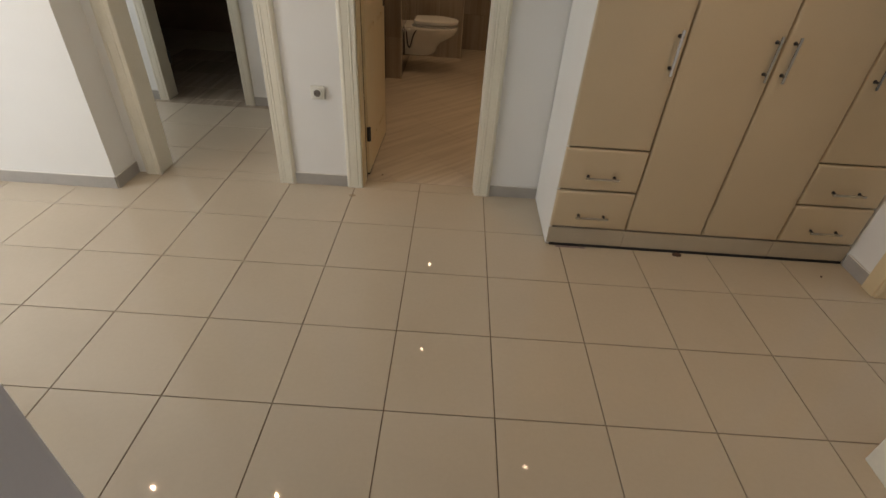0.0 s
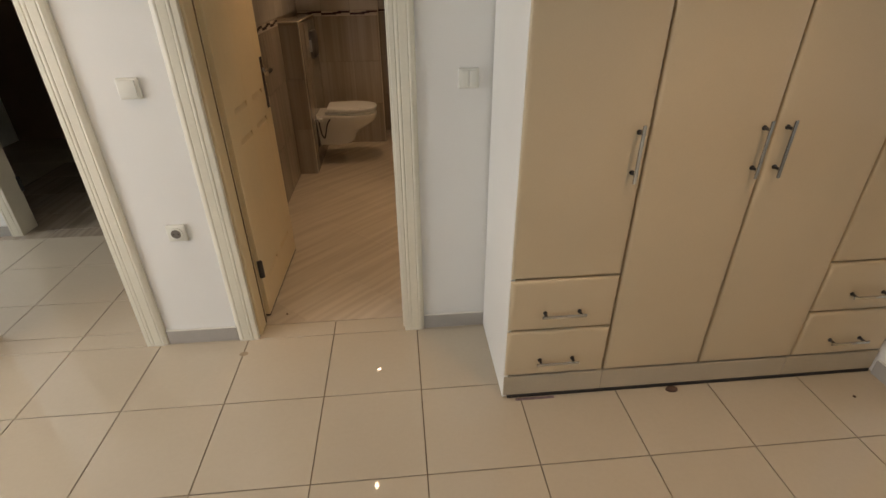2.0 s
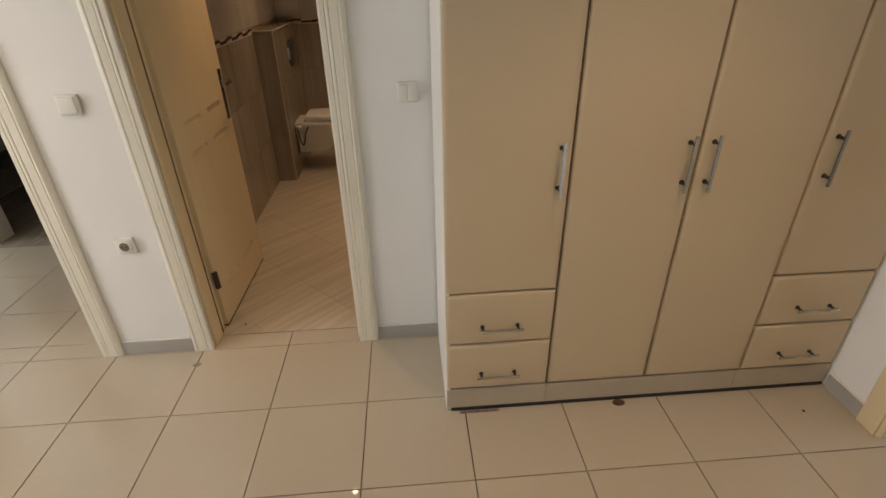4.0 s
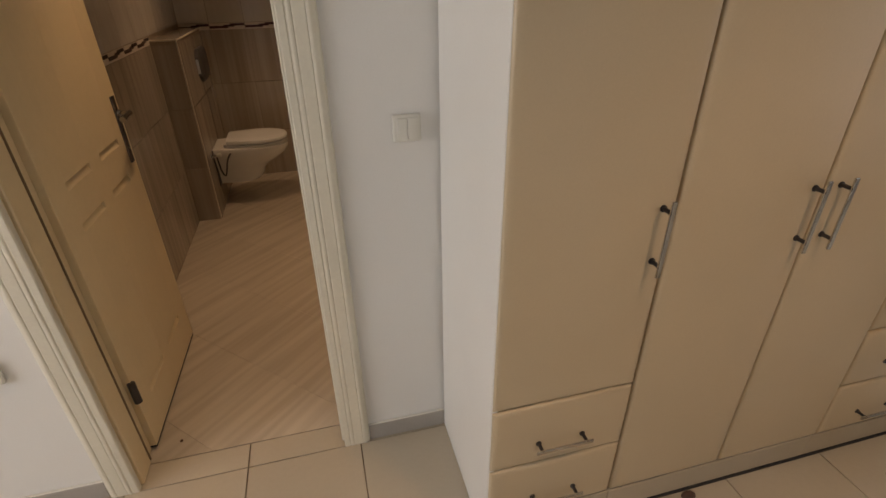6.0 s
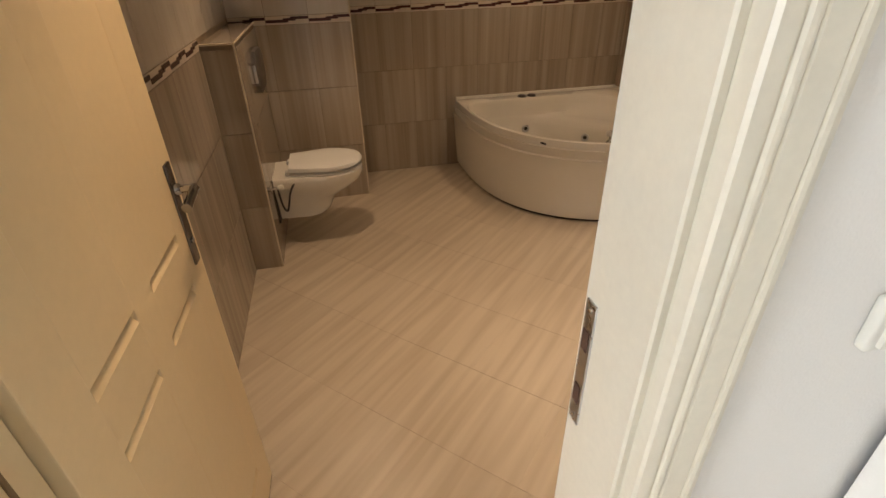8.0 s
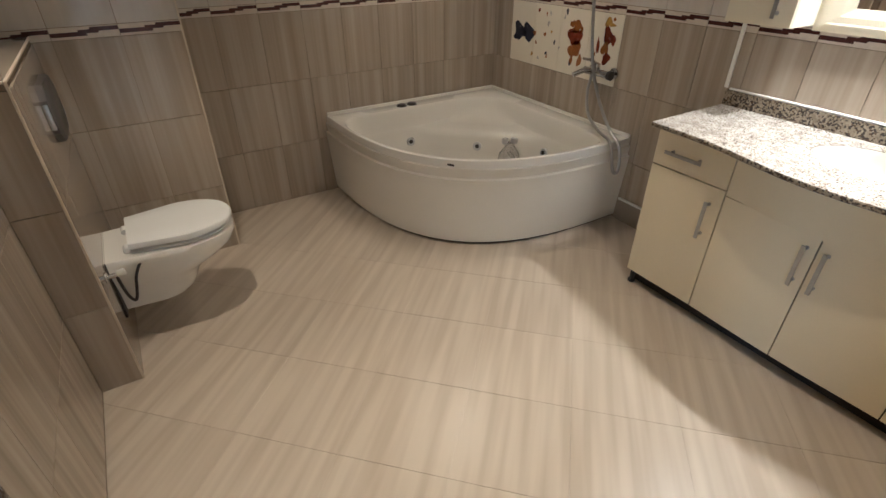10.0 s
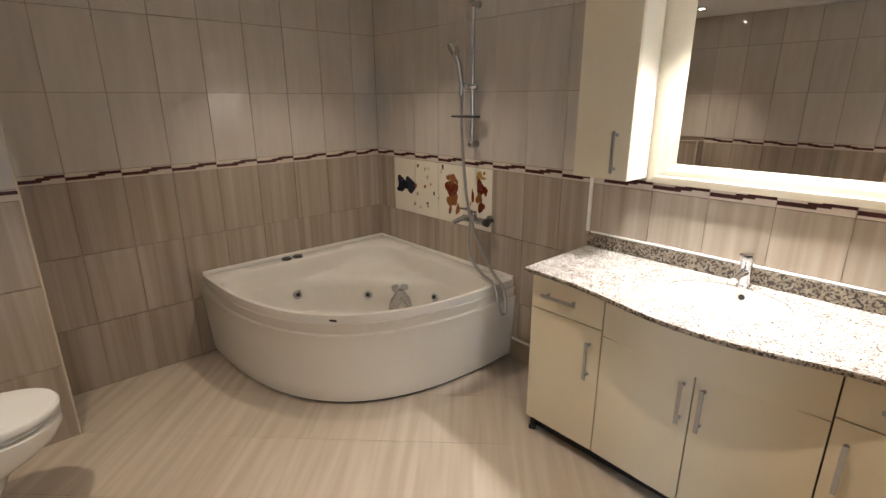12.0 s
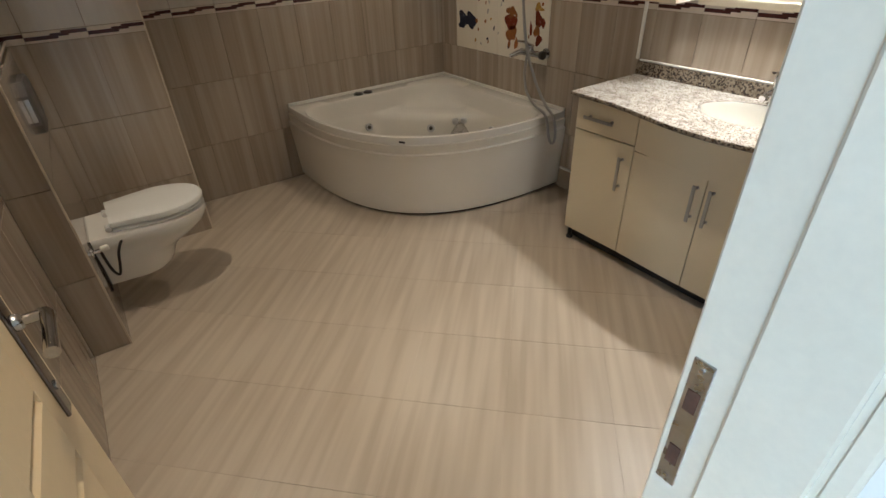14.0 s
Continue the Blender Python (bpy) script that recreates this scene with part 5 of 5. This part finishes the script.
FIGURES = [(7.76, 0.985, 0.055, 0.05, M_INK_BLUE), (7.66, 0.985, 0.045, 0.065, M_INK_BLUE), (7.71, 0.985, 0.035, 0.028, M_INK_BLUE),
           (7.785, 0.945, 0.028, 0.025, M_INK_BLUE), (7.60, 0.99, 0.014, 0.018, M_INK_ORANGE),
           (7.215, 1.075, 0.036, 0.034, M_INK_ORANGE), (7.175, 1.062, 0.014, 0.018, M_INK_ORANGE), (7.255, 1.085, 0.018, 0.022, M_INK_ORANGE),
           (7.225, 1.015, 0.052, 0.056, M_INK_RED), (7.215, 0.945, 0.05, 0.05, M_INK_ORANGE), (7.235, 0.882, 0.014, 0.034, M_INK_ORANGE), (7.165, 0.885, 0.018, 0.036, M_INK_ORANGE),
           (6.975, 1.128, 0.022, 0.026, M_INK_OCHRE), (6.945, 1.115, 0.02, 0.012, M_INK_OCHRE), (6.965, 1.055, 0.028, 0.055, M_INK_RED), (6.925, 1.04, 0.022, 0.028, M_INK_RED),
           (6.975, 0.985, 0.024, 0.04, M_INK_ORANGE), (6.955, 0.93, 0.028, 0.032, M_INK_RED), (7.03, 0.99, 0.010, 0.05, M_INK_RED)]
for k, (y, z, ry, rz, ink) in enumerate(FIGURES):
    blot(y, z, ry, rz, ink, k)
for k in range(46):
    y, z = rnd.uniform(6.89, 7.82), rnd.uniform(0.82, 1.15)
    if any(abs(y - c) < w and abs(z - 1.0) < 0.14 for c, w in ((7.71, 0.13), (7.21, 0.075), (6.965, 0.07))):
        continue
    blot(y, z, rnd.uniform(0.006, 0.011), rnd.uniform(0.008, 0.015), rnd.choice((M_INK_RED, M_INK_ORANGE, M_INK_OCHRE, M_INK_BLUE, M_INK_PALE, M_INK_PALE)), 40 + k)


# hall floor tiles
def floor_piece(x0, x1, y0, y1, parent, material, name="tile"):
    set_piece(tile_mesh(x1 - x0 - 0.0040, y1 - y0 - 0.0040, material, 0.0075, 0.0009), parent, Matrix.Translation(((x0 + x1) / 2, (y0 + y1) / 2, 0)), name)


xs = steps(0.154, 0.3995, -3.5, 4.6)
ys = steps(3.714, 0.3995, -1.6, 8.1)
for y0, y1 in spans(ys, 0.5, 4.62):
    for x0, x1 in spans(xs, -2.9, 3.6):
        floor_piece(x0, x1, y0, y1, floor_hall, M_HALL_TILE)
for y0, y1 in spans([*ys, 5.84], 4.62, 7.3):
    for x0, x1 in spans(xs, -2.6, WEST - 0.12):
        floor_piece(x0, x1, y0, y1, floor_hall, M_LOW if y0 > 5.7 else M_HALL_TILE)
bm = B()
for y0, y1 in spans(ys, -1.6, 0.5):
    for x0, x1 in spans(xs, -3.5, 2.0):
        box(bm, x0 + 0.0017, x1 - 0.0017, y0 + 0.0017, y1 - 0.0017, -0.008, 0)
for xa, xb, ya, yb in ((-3.5, -2.9, 0.5, 4.62), (3.6, 4.6, 0.5, 4.62), (-3.5, -2.6, 4.62, 8.1), (-2.6, WEST - 0.12, 7.3, 8.1)):
    for y0, y1 in spans(ys, ya, yb):
        for x0, x1 in spans(xs, xa, xb):
            box(bm, x0 + 0.0017, x1 - 0.0017, y0 + 0.0017, y1 - 0.0017, -0.008, 0)
rest = part("floor_tiles", bm, M_HALL_TILE, floor_hall)
tagged(rest, kind="stuff")
bm = B()
lathe(bm, [(0, 0.020), (0.0004, 0.016), (0.0006, 0.004)], (-0.243, 4.414, 0.0), (0, 0, 1), 14)
bmesh.ops.scale(bm, vec=(1, 0.7, 1), space=Matrix.Translation((0.243, -4.414, 0)), verts=bm.verts[:])
solid("floor_stain", bm, plain("ochre_stain", (0.30, 0.22, 0.14), 0.5, spread=0.3, scale=50), "small brown stain on the floor tiles by the door", "stain")


# bathroom floor tiles, laid diagonally
def clip(poly, lo, hi):
    for axis in (0, 1):
        for bound, keep in ((lo[axis], 1), (hi[axis], -1)):
            out = []
            for i, p in enumerate(poly):
                q = poly[(i + 1) % len(poly)]
                ip, iq = keep * (p[axis] - bound) >= 0, keep * (q[axis] - bound) >= 0
                if ip:
                    out.append(p)
                if ip != iq:
                    f = (bound - p[axis]) / (q[axis] - p[axis])
                    out.append((p[0] + (q[0] - p[0]) * f, p[1] + (q[1] - p[1]) * f))
            poly = out
            if not poly:
                return poly
    return poly


R2 = math.sqrt(0.5)
SU, SV = 0.397, 0.400
turn = Matrix(((R2, R2, 0), (-R2, R2, 0), (0, 0, 1))).to_4x4()
for i in range(-3, 18):
    for j in range(-8, 14):
        u0, v0 = 3.68 + SU * (i - 2), 3.58 + SV * (j - 4)
        h, k = 0.0006, 0.0002
        quad = [(u0 + h, v0 + k), (u0 + SU - h, v0 + k), (u0 + SU - h, v0 + SV - k), (u0 + h, v0 + SV - k)]
        poly = [((u - v) * R2, (u + v) * R2) for u, v in quad]
        lo, hi = (WEST + 0.001, 4.622), (EAST - 0.001, NORTH - 0.001)
        cut = clip(poly, lo, hi)
        cx, cy = (u0 + SU / 2 - v0 - SV / 2) * R2, (u0 + SU / 2 + v0 + SV / 2) * R2
        place = Matrix.Translation((cx, cy, 0)) @ turn
        if len(cut) < 3:
            continue
        if len(cut) == 4 and all(abs(a[0] - b[0]) + abs(a[1] - b[1]) < 1e-6 for a, b in zip(cut, poly)):
            set_piece(tile_mesh(SV - 2 * k, SU - 2 * h, M_BATHFLOOR, 0.0075, 0.0004), floor_bath, place)
            continue
        bm = B()
        back = place.inverted()
        ring = [back @ Vector((x, y, 0)) for x, y in cut]
        try_area = abs(sum(ring[k].x * ring[(k + 1) % len(ring)].y - ring[(k + 1) % len(ring)].x * ring[k].y for k in range(len(ring)))) / 2
        if try_area < 2e-5:
            bm.free()
            continue
        loft(bm, [[p - Vector((0, 0, 0.0075)) for p in ring], ring], False, True)
        set_piece(finish("tile", bm, M_BATHFLOOR), floor_bath, place)
